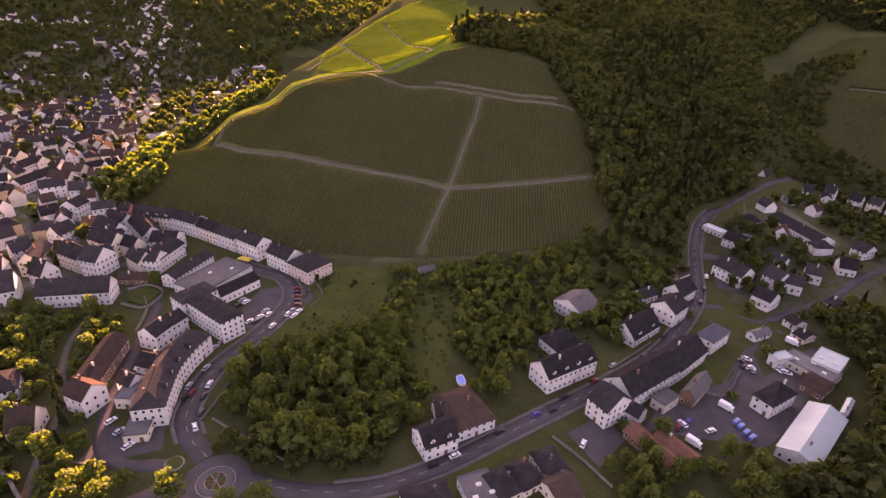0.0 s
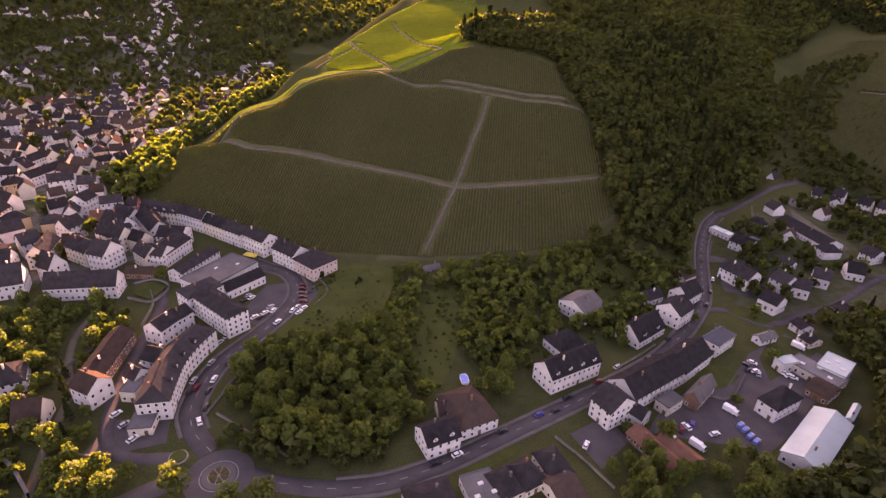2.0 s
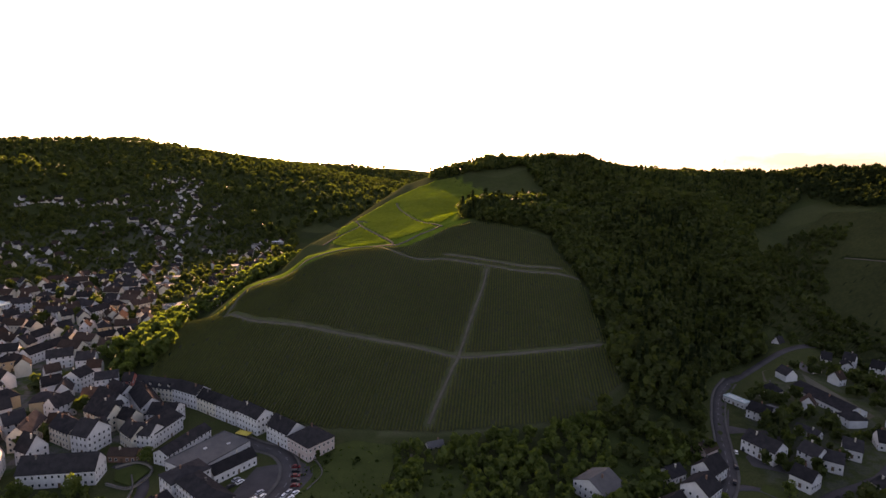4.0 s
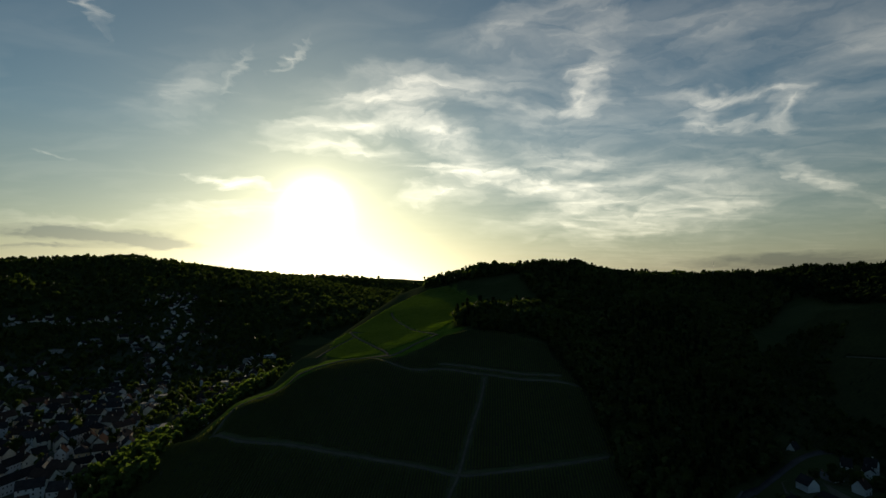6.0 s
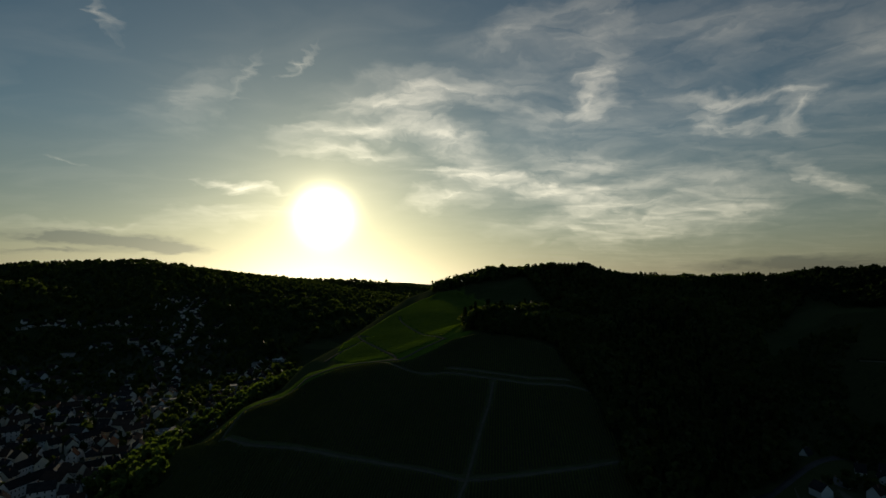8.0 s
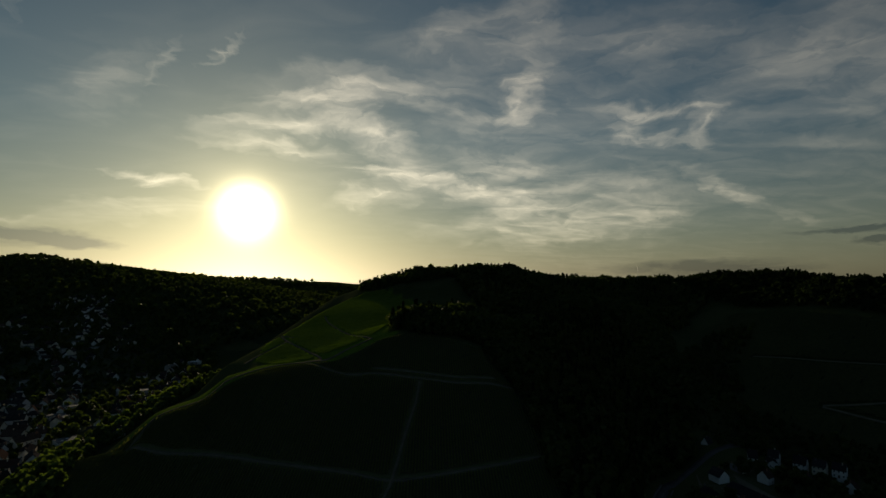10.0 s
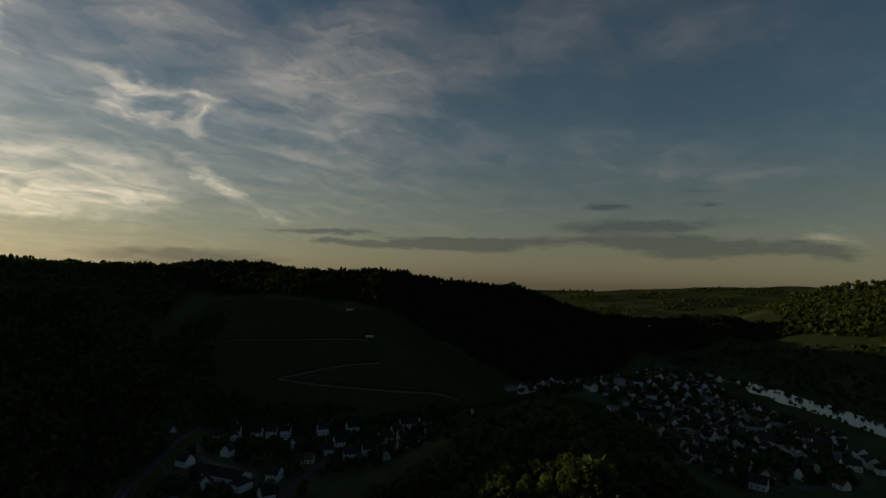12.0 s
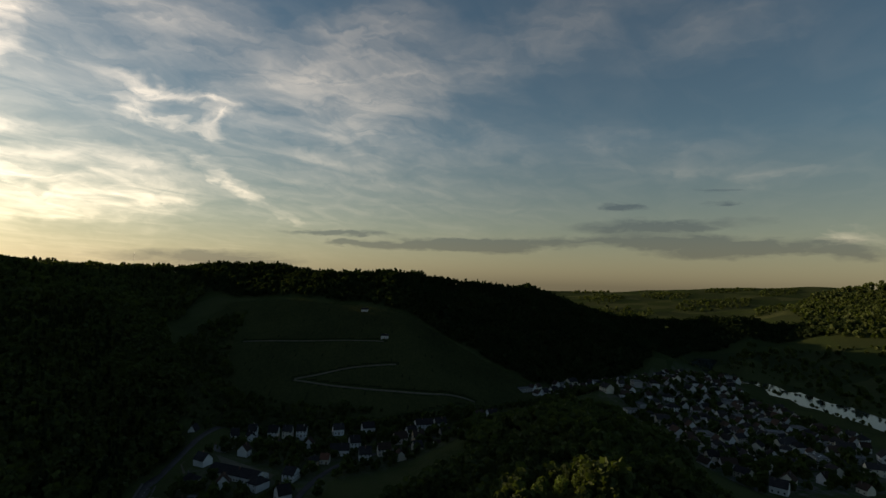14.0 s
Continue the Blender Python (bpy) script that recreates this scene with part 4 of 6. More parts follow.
house(-121, 199, 0.0, 71, 12, 10, 8, 3.5, "gable", "white_render", "slate")
house(-117, 207, 0.0, 66, 7, 9, 8, 3, "gable", "white_render", "slate")
# houses below the castle
house(-135, 179, 0.0, 96, 29, 10, 6, 3.2, "gable", "brick", "slate")
house(-129, 158, 0.0, -23, 10, 10, 8, 4, "gable", "white_render", "brown_tile")
house(-165, 164, 0.0, 31, 11, 14, 5.5, 5, "hip", "white_render", "slate")
house(-143, 145, 0.0, 13, 9, 11, 5, 6, "gable", "cream_render", "brown_tile")
house(-176, 232, 0.0, 10, 33, 12, 7.5, 6, "gable", "white_render", "slate")
house(-213, 231, 0.0, 27, 14, 15, 8, 8, "gable", "white_render", "slate")
house(-201, 246, 0.0, -24, 10, 10, 9, 7, "gable", "white_render", "slate")
house(-228, 248, 0.0, 19, 10, 12, 9, 6, "gable", "white_render", "slate")
house(-158, 251, 0.0, 0, 14, 6, 4, 2.5, "gable", "brick", "brown_tile")
# the row under the vineyard
house(-218, 333, 0.0, 29, 13, 11, 10, 3.5, "gable", "white_render", "slate")
house(-182, 325, 0.2, -12, 33, 10, 9, 4.5, "gable", "cream_render", "slate", dormers=5)
house(-155, 317, 0.0, -26, 22, 11, 10, 4, "gable", "white_render", "slate")
house(-137, 307, 0.0, -31, 18, 10, 9, 4, "gable", "cream_render", "slate")
house(-122, 298, 0.0, -31, 18, 10, 9, 4, "gable", "white_render", "slate")
house(-105, 288, 0.0, -35, 19, 11, 10, 4, "gable", "white_render", "slate")
house(-83, 274, 0.0, -36, 18, 12, 9, 4.5, "gable", "white_render", "slate")
house(-67, 265, 0.0, -39, 18, 17, 8, 5, "hip", "pink_render", "slate")
# old town
house(-197, 268, 0.0, -27, 18, 12, 9, 5, "gable", "cream_render", "slate")
house(-182, 262, 0.0, -16, 11, 14, 10, 6, "gable", "white_render", "slate")
house(-183, 268, 0.0, 52, 9, 11, 8, 5, "gable", "cream_render", "slate")
house(-161, 266, 0.0, -37, 14, 10, 8, 5, "gable", "cream_render", "slate")
house(-154, 265, 0.0, -9, 11, 11, 9, 4, "gable", "white_render", "slate")
house(-157, 290, 0.0, 0, 15, 14, 9, 4, "gable", "white_render", "slate")
house(-177, 305, 0.0, -48, 31, 12, 9, 5, "gable", "white_render", "slate")
house(-238, 335, 0.0, 84, 12, 12, 10, 4, "gable", "white_render", "slate")
house(-197, 323, 0.0, 6, 6, 8, 13, 4, "gable", "red_render", "slate")
house(-199, 317, 0.0, -30, 18, 10, 9, 4, "gable", "white_render", "slate")
house(-222, 295, 0.0, 72, 12, 10, 9, 5, "gable", "white_render", "slate")
house(-218, 265, 0.0, 106, 21, 10, 9, 5, "gable", "cream_render", "slate")
house(-231, 272, 0.0, 52, 10, 11, 9, 5, "gable", "white_render", "slate")
house(-278, 307, 0.0, 95, 18, 12, 10, 7, "gable", "white_render", "slate")
house(-190, 286, 0.0, -26, 21, 11, 9, 6, "gable", "cream_render", "slate")
house(-196, 301, 0.0, -30, 21, 11, 9, 6, "gable", "white_render", "slate")
house(-191, 292, 0.0, 72, 11, 9, 9, 5, "gable", "white_render", "slate")
house(-270, 420, 1.5, 50, 23, 10, 8, 3.5, "gable", "white_render", "slate")
house(-329, 416, 0.0, 85, 31, 10, 8, 4, "gable", "white_render", "slate")
house(-301, 390, 0.0, 80, 35, 10, 8, 4, "gable", "white_render", "slate")
house(-330, 495, 0.0, 74, 22, 12, 9, 4, "gable", "white_render", "slate")
house(-270, 526, 0.0, 45, 19, 16, 7, 0, "flat", "white_render", "felt")
house(-259, 545, 0.0, 11, 8, 14, 10, 3, "gable", "white_render", "slate")
house(-421, 591, 0.0, 78, 15, 16, 9, 4, "gable", "white_render", "slate")
house(-431, 505, 0.0, 68, 13, 22, 9, 0, "flat", "white_render", "white_sheet")
house(-472, 555, 0.0, 103, 26, 16, 8, 0, "flat", "white_render", "felt")
# houses on the vineyard side of the road
house(4, 141, 0.0, 27, 13, 11, 6.5, 4, "gable", "white_render", "slate", dormers=2)
house(15, 155, 0.0, 27, 16, 20, 5.5, 6.5, "hip", "white_render", "brown_tile")
house(7, 156, 0.0, 13, 7, 8, 4, 3, "gable", "cream_render", "brown_tile")
house(59, 181, 0.0, 30, 27, 12, 8, 5, "gable", "white_render", "slate", dormers=4)
house(62, 201, 0.0, 30, 15, 12, 5, 5, "hip", "white_render", "slate")
house(77, 232, 0.0, 40, 16, 17, 6.5, 4, "gable", "white_render", "grey_tile")
house(102, 214, 0.0, 38, 22, 13, 4.5, 6, "gable", "white_render", "slate", dormers=2)
house(124, 229, 0.0, 40, 14, 13, 8, 4.5, "gable", "white_render", "slate")
house(138, 249, 0.0, 38, 15, 11, 6, 5, "gable", "white_render", "slate")
house(118, 247, 0.0, 29, 11, 9, 4, 3, "gable", "white_render", "slate")
house(145, 269, 0.6, 33, 11, 9, 5, 4, "gable", "pink_render", "brown_tile")
house(-1, 269, 0.0, 24, 9, 5, 3, 2, "gable", "white_render", "grey_tile")
# houses and works on the river side of the road
house(136, 206, 0.0, -53, 8, 16, 7, 5, "hip", "white_render", "blue_slate")
house(72, 158, 0.0, -59, 10, 14, 8.5, 5, "gable", "white_render", "slate")
house(91, 175, 0.0, 34, 32, 14, 7, 5.5, "gable", "white_render", "slate")
house(114, 191, 0.0, 39, 24, 13, 6, 5, "gable", "white_render", "slate")
house(97, 164, 0.0, -55, 6, 10, 4.5, 0, "flat", "cream_render", "felt")
house(82, 156, 0.0, -48, 6, 7, 5, 3, "gable", "white_render", "slate")
house(112, 170, 0.0, -46, 6, 17, 5, 3.5, "gable", "brick", "grey_tile", along=False)
house(83, 140, 0.0, 29, 8, 20, 3, 2.5, "gable", "brick", "red_tile", along=False)
house(91, 139, 0.0, 33, 9, 15, 3, 2.5, "gable", "brick", "red_tile", along=False)
house(142, 165, 0.0, -61, 8, 17, 6.5, 6, "hip", "white_render", "slate")
house(146, 146, 0.0, 41, 36, 13, 4.5, 2.5, "gable", "white_render", "white_sheet")
house(170, 161, 0.0, -47, 2, 12, 4, 0.6, "gable", "white_render", "white_sheet", along=False)
house(182, 190, 0.0, -49, 11, 15, 5, 0, "flat", "white_render", "white_sheet")
house(172, 187, 0.0, -57, 21, 11, 4, 0, "flat", "cream_render", "felt")
house(161, 192, 0.0, -75, 5, 9, 5, 0, "flat", "white_render", "white_sheet")
house(167, 175, 0.0, -56, 9, 12, 4, 2, "gable", "brick", "brown_tile")
house(163, 213, 0.0, 23, 11, 5, 3, 1.5, "gable", "white_render", "grey_tile")
house(185, 212, 0.0, -69, 6, 9, 3, 2, "gable", "cream_render", "slate")
# villas below the road
house(26, 122, 0.0, 29, 9, 11, 4, 4.5, "hip", "cream_render", "slate")
house(34, 126, 0.0, 31, 9, 11, 4, 4.5, "hip", "cream_render", "slate")
house(44, 131, 0.0, 23, 9, 12, 4, 4.5, "hip", "cream_render", "slate")
house(2, 114, 0.0, 20, 15, 13, 5, 3, "hip", "white_render", "slate")
house(19, 119, 0.0, 21, 11, 14, 4, 0, "flat", "white_render", "felt")
house(45, 122, 0.0, 30, 10, 14, 3, 3, "gable", "cream_render", "brown_tile")
# houses at the mouth of the side valley
house(180, 273, 0.0, -61, 18, 13, 6.5, 4.5, "gable", "white_render", "slate")
house(202, 266, 0.0, -67, 10, 11, 6, 4.5, "gable", "white_render", "slate")
house(210, 262, 0.0, -34, 9, 10, 5, 4, "gable", "white_render", "slate")
house(184, 245, 0.0, -57, 10, 11, 5, 4, "gable", "white_render", "slate")
house(263, 341, 0.0, -80, 44, 16, 4.5, 3.5, "gable", "white_render", "slate")
house(204, 316, 0.0, -53, 13, 12, 6, 4, "gable", "white_render", "slate")
house(200, 337, 0.0, -60, 15, 7, 4, 0, "flat", "white_render", "white_sheet")
house(217, 321, 0.0, -64, 15, 9, 4, 0, "flat", "cream_render", "felt")
house(232, 352, 0.0, -64, 11, 10, 5.5, 4, "hip", "white_render", "slate")
house(221, 297, 0.0, -60, 13, 6, 3, 2, "gable", "white_render", "slate")
house(286, 396, 0.0, -70, 17, 11, 4.5, 3, "gable", "white_render", "grey_tile")
house(318, 419, 0.0, -33, 7, 10, 6, 5, "gable", "white_render", "slate")
house(329, 411, 0.0, 60, 12, 7, 4, 2.5, "gable", "white_render", "slate")
house(337, 418, 0.0, -50, 8, 9, 6, 5, "gable", "white_render", "slate")
house(346, 400, 0.0, -55, 9, 9, 6, 5, "gable", "white_render", "slate")
house(356, 392, 0.0, -55, 9, 9, 6, 4.5, "gable", "cream_render", "slate")
house(365, 383, 0.0, -52, 9, 9, 6, 4.5, "gable", "white_render", "slate")
house(301, 455, 0.0, 25, 8, 7, 7, 5, "gable", "white_render", "slate")
house(230, 275, 0.0, -35, 9, 10, 5, 4.5, "gable", "white_render", "slate")
house(256, 284, 0.0, -24, 9, 11, 5, 5, "gable", "white_render", "slate")
house(284, 307, 0.0, -69, 9, 12, 5.5, 4, "gable", "white_render", "slate")
house(128, 198, 0.0, -44, 4, 6, 3, 2, "gable", "white_render", "slate")
house(220, 239, 0.0, -83, 8, 10, 4, 3, "gable", "white_render", "slate")
house(188, 224, 0.0, -77, 7, 8, 3, 2, "gable", "white_render", "slate")
# houses along the side road
house(347, 318, 0.0, -46, 16, 9, 5.0, 4.5, "gable", "white_render", "slate")
house(366, 318, 0.0, -36, 9, 10, 7.0, 5.0, "gable", "white_render", "slate")
house(352, 294, 0.0, -45, 10, 11, 5.5, 5.0, "gable", "white_render", "slate")
house(370, 288, 0.0, -44, 11, 9, 5.7, 4.5, "gable", "cream_render", "brown_tile")
house(314, 315, 0.0, -44, 8, 10, 5.5, 3.0, "hip", "ochre_render", "slate")
house(325, 313, 0.0, -58, 7, 8, 4.0, 3.5, "gable", "cream_render", "red_tile")
house(405, 297, 0.0, -35, 12, 9, 5.5, 5.0, "gable", "cream_render", "brown_tile")
house(418, 286, 0.0, -40, 10, 10, 6.0, 5.0, "gable", "ochre_render", "brown_tile")
house(392, 362, 0.0, -36, 10, 9, 5.0, 4.5, "gable", "white_render", "slate")
house(415, 344, 0.0, -36, 12, 10, 5.0, 4.5, "gable", "white_render", "slate")
house(457, 306, 0.0, -42, 18, 10, 6.0, 4.5, "gable", "white_render", "slate")
house(472, 296, 0.0, -40, 12, 10, 6.0, 4.5, "gable", "white_render", "slate")
house(447, 273, 0.0, -41, 12, 11, 5.0, 4.5, "gable", "white_render", "slate")
house(462, 257, 0.0, -41, 20, 11, 6.0, 4.5, "gable", "white_render", "slate")
house(408, 254, 0.0, -45, 13, 10, 5.7, 4.5, "gable", "white_render", "brown_tile")
house(428, 246, 0.0, -33, 10, 12, 5.7, 4.5, "gable", "cream_render", "brown_tile")
house(394, 270, 0.0, -36, 8, 10, 5.4, 4.5, "gable", "cream_render", "slate")
house(542, 272, 0.0, -31, 12, 9, 6.0, 4.0, "gable", "white_render", "slate")
house(531, 282, 0.0, -31, 10, 9, 5.0, 4.0, "gable", "white_render", "brown_tile")
# huts in the far vineyard
house(601, 474, 66.9, -58, 10, 6, 4, 2.5, "gable", "white_render", "slate")
house(654, 558, 98.1, -59, 10, 6, 4, 2.5, "gable", "white_render", "slate")


# ---- filling the town ----
placed = [(-101, 150), (-103, 160), (-104, 171), (-103, 182), (-101, 193)] + [(o.location.x, o.location.y) for o in scene.objects if o.parent is None and o.name.split(".")[0] in ("house", "hall")]
ROADS = (MAIN_STREET, TOWN_STREET, LANE, SIDE_ROAD, SOUTH_STREET)


def scatter(zone, count, apart, seed, taken=(), clear=()):
    """Places within an outline, no two nearer than apart, and clear of the lines given."""
    r = random.Random(seed)
    xs, ys = [p[0] for p in zone], [p[1] for p in zone]
    out = []
    for _ in range(count * 30):
        x, y = r.uniform(min(xs), max(xs)), r.uniform(min(ys), max(ys))
        if not bool(inside(x, y, zone)):
            continue
        if any((x - a) ** 2 + (y - b) ** 2 < apart ** 2 for a, b in out) or any((x - a) ** 2 + (y - b) ** 2 < (apart * 0.95) ** 2 for a, b in taken):
            continue
        if any(float(off_line(x, y, line)) < 9 for line in clear):
            continue
        out.append((x, y))
        if len(out) >= count:
            break
    return out


def plain_house(L, W, eave, rise, roof, wall, cover):
    """Corner points, faces and a material slot per face of a small distant house with window openings."""
    if roof == "gable":
        v, f = extrude([(-W / 2, -3.0), (W / 2, -3.0), (W / 2, eave), (0, eave + rise - 0.03), (-W / 2, eave)], -L / 2, L / 2)
    else:
        v, f = box(-L / 2, L / 2, -W / 2, W / 2, -3.0, eave - 0.02)
    slots = [wall] * len(f)
    rv, rf = roof_shape(L, W, eave, rise, roof)
    cv, cf = box(L * 0.2, L * 0.2 + 0.8, W * 0.1, W * 0.1 + 0.7, eave, eave + rise + 0.9)
    for a, b, slot in ((rv, rf, cover), (cv, cf, "grey_tile")):
        f = f + [tuple(i + len(v) for i in q) for q in b]
        v = v + a
        slots += [slot] * len(b)
    for side in (-1, 1):
        for fl in range(max(1, int(eave / 2.75))):
            for i in range(max(2, int(L / 3.4))):
                x = (i + 0.5) / max(2, int(L / 3.4)) * L - L / 2
                z = 1.0 + 2.8 * fl
                a, b = box(x - 0.55, x + 0.55, side * (W / 2 + 0.03) - 0.05, side * (W / 2 + 0.03) + 0.05, z, z + 1.35)
                f = f + [tuple(q2 + len(v) for q2 in q) for q in b]
                v = v + a
                slots += ["glass"] * 6
    return np.array(v), f, slots


SLOTS = {"glass": glass, **WALLS, **COVERS}
SHAPE_WORDS = {"gable": "gabled", "hip": "hipped", "flat": "flat"}


def street_spots(lines, pitch, set_back, keep, seed):
    """House places on both sides of the given streets, with the turn of the street there."""
    r = random.Random(seed)
    out = []
    for line in lines:
        c = curve_points(line, 4.0)
        t = np.gradient(c, axis=0)
        t /= np.linalg.norm(t, axis=1)[:, None] + 1e-9
        for side in (-1, 1):
            for i in range(r.randrange(4), len(c), max(1, int(pitch / 4))):
                back = set_back * r.uniform(0.8, 1.5)
                x, y = c[i][0] - side * t[i][1] * back, c[i][1] + side * t[i][0] * back
                if r.random() < keep and all((x - p[0]) ** 2 + (y - p[1]) ** 2 > 150 for p in out) and all((x - a) ** 2 + (y - b) ** 2 > 170 for a, b in placed):
                    out.append((x, y, math.degrees(math.atan2(t[i][1], t[i][0])) + r.choice((0, 0, 90))))
    return out


def fill(spots, kinds, group, grain, near, single, label):
    """Houses at the spots given: the nearest are built in parts, those behind as one mesh each, and the farthest are joined in one."""
    spots = sorted(spots, key=lambda p: math.hypot(p[0], p[1]))
    first, plain, shared = {}, {}, {}
    V, F, S = [], [], []
    total = 0
    for i, (x, y, *way_of) in enumerate(spots):
        k = chance.randrange(len(kinds))
        turn = (way_of[0] if way_of else 70 * math.sin(x * grain + 1.0) * math.cos(y * grain) + chance.choice((0, 90, 0, 180))) + chance.uniform(-12, 12)
        z = float(height(x + np.array([-4, 4, -4, 4]), y + np.array([-4, -4, 4, 4])).min())
        if i < near:
            if k not in first:
                first[k] = house(x, y, z, turn, *kinds[k], detail=1, group=group)
            else:
                copy_thing(first[k], pose(x, y, z, 0, 0, turn))
            continue
        if k not in plain:
            plain[k] = plain_house(*kinds[k])
        v, f, slots = plain[k]
        grow = chance.uniform(0.85, 1.15)
        if i < near + single:
            if k not in shared:
                me = bpy.data.meshes.new("house")
                me.from_pydata(v.tolist(), [], f)
                names = sorted(set(slots))
                for n in names:
                    me.materials.append(SLOTS[n])
                me.polygons.foreach_set("material_index", [names.index(n) for n in slots])
                shared[k] = me
            home = new("house", shared[k])
            home.matrix_basis = pose(x, y, z, 0, 0, turn) @ Matrix.Diagonal((grow, grow, grow, 1))
            tagged(home, "small %s house with %s %s roof" % (WALL_WORDS[kinds[k][5]], COVER_WORDS[kinds[k][6]], SHAPE_WORDS[kinds[k][4]]), "house", group=group)
            continue
        c, s2 = math.cos(radians(turn)), math.sin(radians(turn))
        V.append(v @ np.array([[c, s2, 0], [-s2, c, 0], [0, 0, 1.0]]) * grow + (x, y, z))
        F += [tuple(q2 + total for q2 in q) for q in f]
        S += slots
        total += len(v)
    if V:
        me = bpy.data.meshes.new("distant_houses")
        me.from_pydata(np.concatenate(V).tolist(), [], F)
        names = sorted(set(S))
        for n in names:
            me.materials.append(SLOTS[n])
        me.polygons.foreach_set("material_index", [names.index(n) for n in S])
        tagged(new("distant_houses", me), label, "houses", kind="stuff")
    placed.extend((p[0], p[1]) for p in spots)


TOWN_KINDS = [(12, 9, 7.5, 5.0, "gable", "white_render", "slate"), (10, 9, 8.5, 4.5, "gable", "cream_render", "slate"), (16, 10, 9.0, 4.5, "gable", "white_render", "slate"),
              (9, 8, 6.5, 4.5, "gable", "white_render", "brown_tile"), (13, 10, 8.0, 4.0, "hip", "ochre_render", "slate"), (18, 10, 8.0, 4.5, "gable", "cream_render", "brown_tile"), (11, 8, 6.0, 5.0, "gable", "white_render", "slate")]
HOME_KINDS = [(11, 9, 5.0, 4.5, "gable", "white_render", "slate"), (10, 9, 4.5, 4.5, "gable", "cream_render", "brown_tile"), (12, 10, 5.5, 3.5, "hip", "white_render", "slate"), (10, 8, 4.5, 4.5, "gable", "white_render", "slate"),
              (14, 10, 6.0, 4.0, "gable", "cream_render", "slate"), (9, 8, 5.5, 4.5, "gable", "white_render", "brown_tile"), (16, 11, 6.0, 0.0, "flat", "grey_render", "felt"), (13, 9, 5.0, 4.0, "gable", "white_render", "brown_tile")]
SUBURB_STREETS = [[(-297, 435), (-353, 481), (-422, 537), (-522, 616)], [(-288, 452), (-330, 571), (-367, 689), (-454, 876), (-523, 962), (-591, 1019)], [(-454, 876), (-501, 1012), (-560, 1180), (-640, 1320)],
                  [(-247, 567), (-255, 601), (-280, 717), (-297, 830), (-317, 977)], [(-675, 802), (-612, 786), (-520, 716)], [(-858, 1070), (-823, 1117), (-741, 1098), (-693, 1115), (-696, 1205)],
                  [(-703, 1302), (-733, 1462), (-676, 1471), (-636, 1320)], [(-346, 501), (-375, 593), (-383, 652)]]
RIVER_STREETS = [[(679, 291), (768, 258), (876, 195), (985, 154), (1030, 130)], [(985, 118), (888, 66), (812, 18), (742, -24), (676, -56), (590, -78)], [(925, 128), (840, 84), (756, 34), (676, -10), (600, -45)], [(860, 150), (760, 90), (680, 40), (600, -10)],
                 [(760, 175), (680, 115), (600, 70), (520, 20)], [(700, 170), (760, 90), (830, -10)], [(600, 75), (680, 0), (740, -60)], [(880, 180), (930, 110), (960, 65)]]
fill(scatter(OLD_TOWN, 140, 15.5, 3, placed, ROADS), TOWN_KINDS, "houses of the old town", 0.02, 80, 25, "crowded white houses with dark roofs in the old town")
fill(street_spots(SUBURB_STREETS, 17, 12, 0.8, 4), HOME_KINDS, "houses of the western suburb", 0.012, 12, 0, "scattered white houses of the western suburb")
fill(scatter(SUBURB, 30, 26, 8, placed, ROADS), HOME_KINDS, "houses of the western suburb", 0.012, 0, 0, "scattered white houses of the western suburb")
fill(street_spots(RIVER_STREETS, 18, 11, 0.8, 5), HOME_KINDS, "houses of the river town", 0.014, 16, 25, "crowded white houses of the town by the river")
fill(scatter(RIVER_TOWN, 50, 20, 9, placed, ROADS), HOME_KINDS, "houses of the river town", 0.014, 0, 0, "crowded white houses of the town by the river")
fill(scatter(SIDE_TOWN, 8, 22, 6, placed, ROADS), HOME_KINDS, "houses of the side valley", 0.02, 8, 0, "small houses of the side valley")


# ---- trees ----
def crown_cards(n, wide, tall, leaf, seed, lobes=8, conifer=False):
    """Leaf clumps as small tilted quads set over several uneven lobes: an array of n by 4 corners."""
    r = np.random.RandomState(seed)
    if conifer:
        h = r.rand(n) ** 0.8
        a = r.rand(n) * 2 * math.pi
        rad = (1 - h) * wide * (0.65 + 0.35 * r.rand(n)) * (0.8 + 0.25 * np.sin(a * 3 + h * 30))
        c = np.stack([rad * np.cos(a), rad * np.sin(a), h * tall], 1)
        out = np.stack([np.cos(a), np.sin(a), np.full(n, 0.5)], 1)
    else:
        centre = r.normal(size=(lobes, 3))
        centre /= np.linalg.norm(centre, axis=1)[:, None]
        centre *= (0.35 + 0.35 * r.rand(lobes))[:, None]
        size = 0.38 + 0.30 * r.rand(lobes)
        pick = r.randint(lobes, size=n)
        out = r.normal(size=(n, 3))
        out[:, 2] += 0.35
        out /= np.linalg.norm(out, axis=1)[:, None]
        c = centre[pick] + out * (size[pick] * (0.75 + 0.3 * r.rand(n)))[:, None]
        c *= (wide, wide, tall / 2)
        c[:, 2] += tall * 0.5
    nrm = out + r.normal(size=(n, 3)) * 0.55
    nrm /= np.linalg.norm(nrm, axis=1)[:, None]
    u = np.cross(nrm, r.normal(size=(n, 3)))
    u /= np.linalg.norm(u, axis=1)[:, None]
    v = np.cross(nrm, u)
    s = leaf * (0.6 + 0.8 * r.rand(n))[:, None]
    u, v = u * s * 0.5, v * s * 0.5 * (0.6 + 0.4 * r.rand(n))[:, None]
    bend = nrm * s * 0.18
    return np.stack([c - u - v - bend, c + u - v, c + u + v - bend, c - u + v], 1)


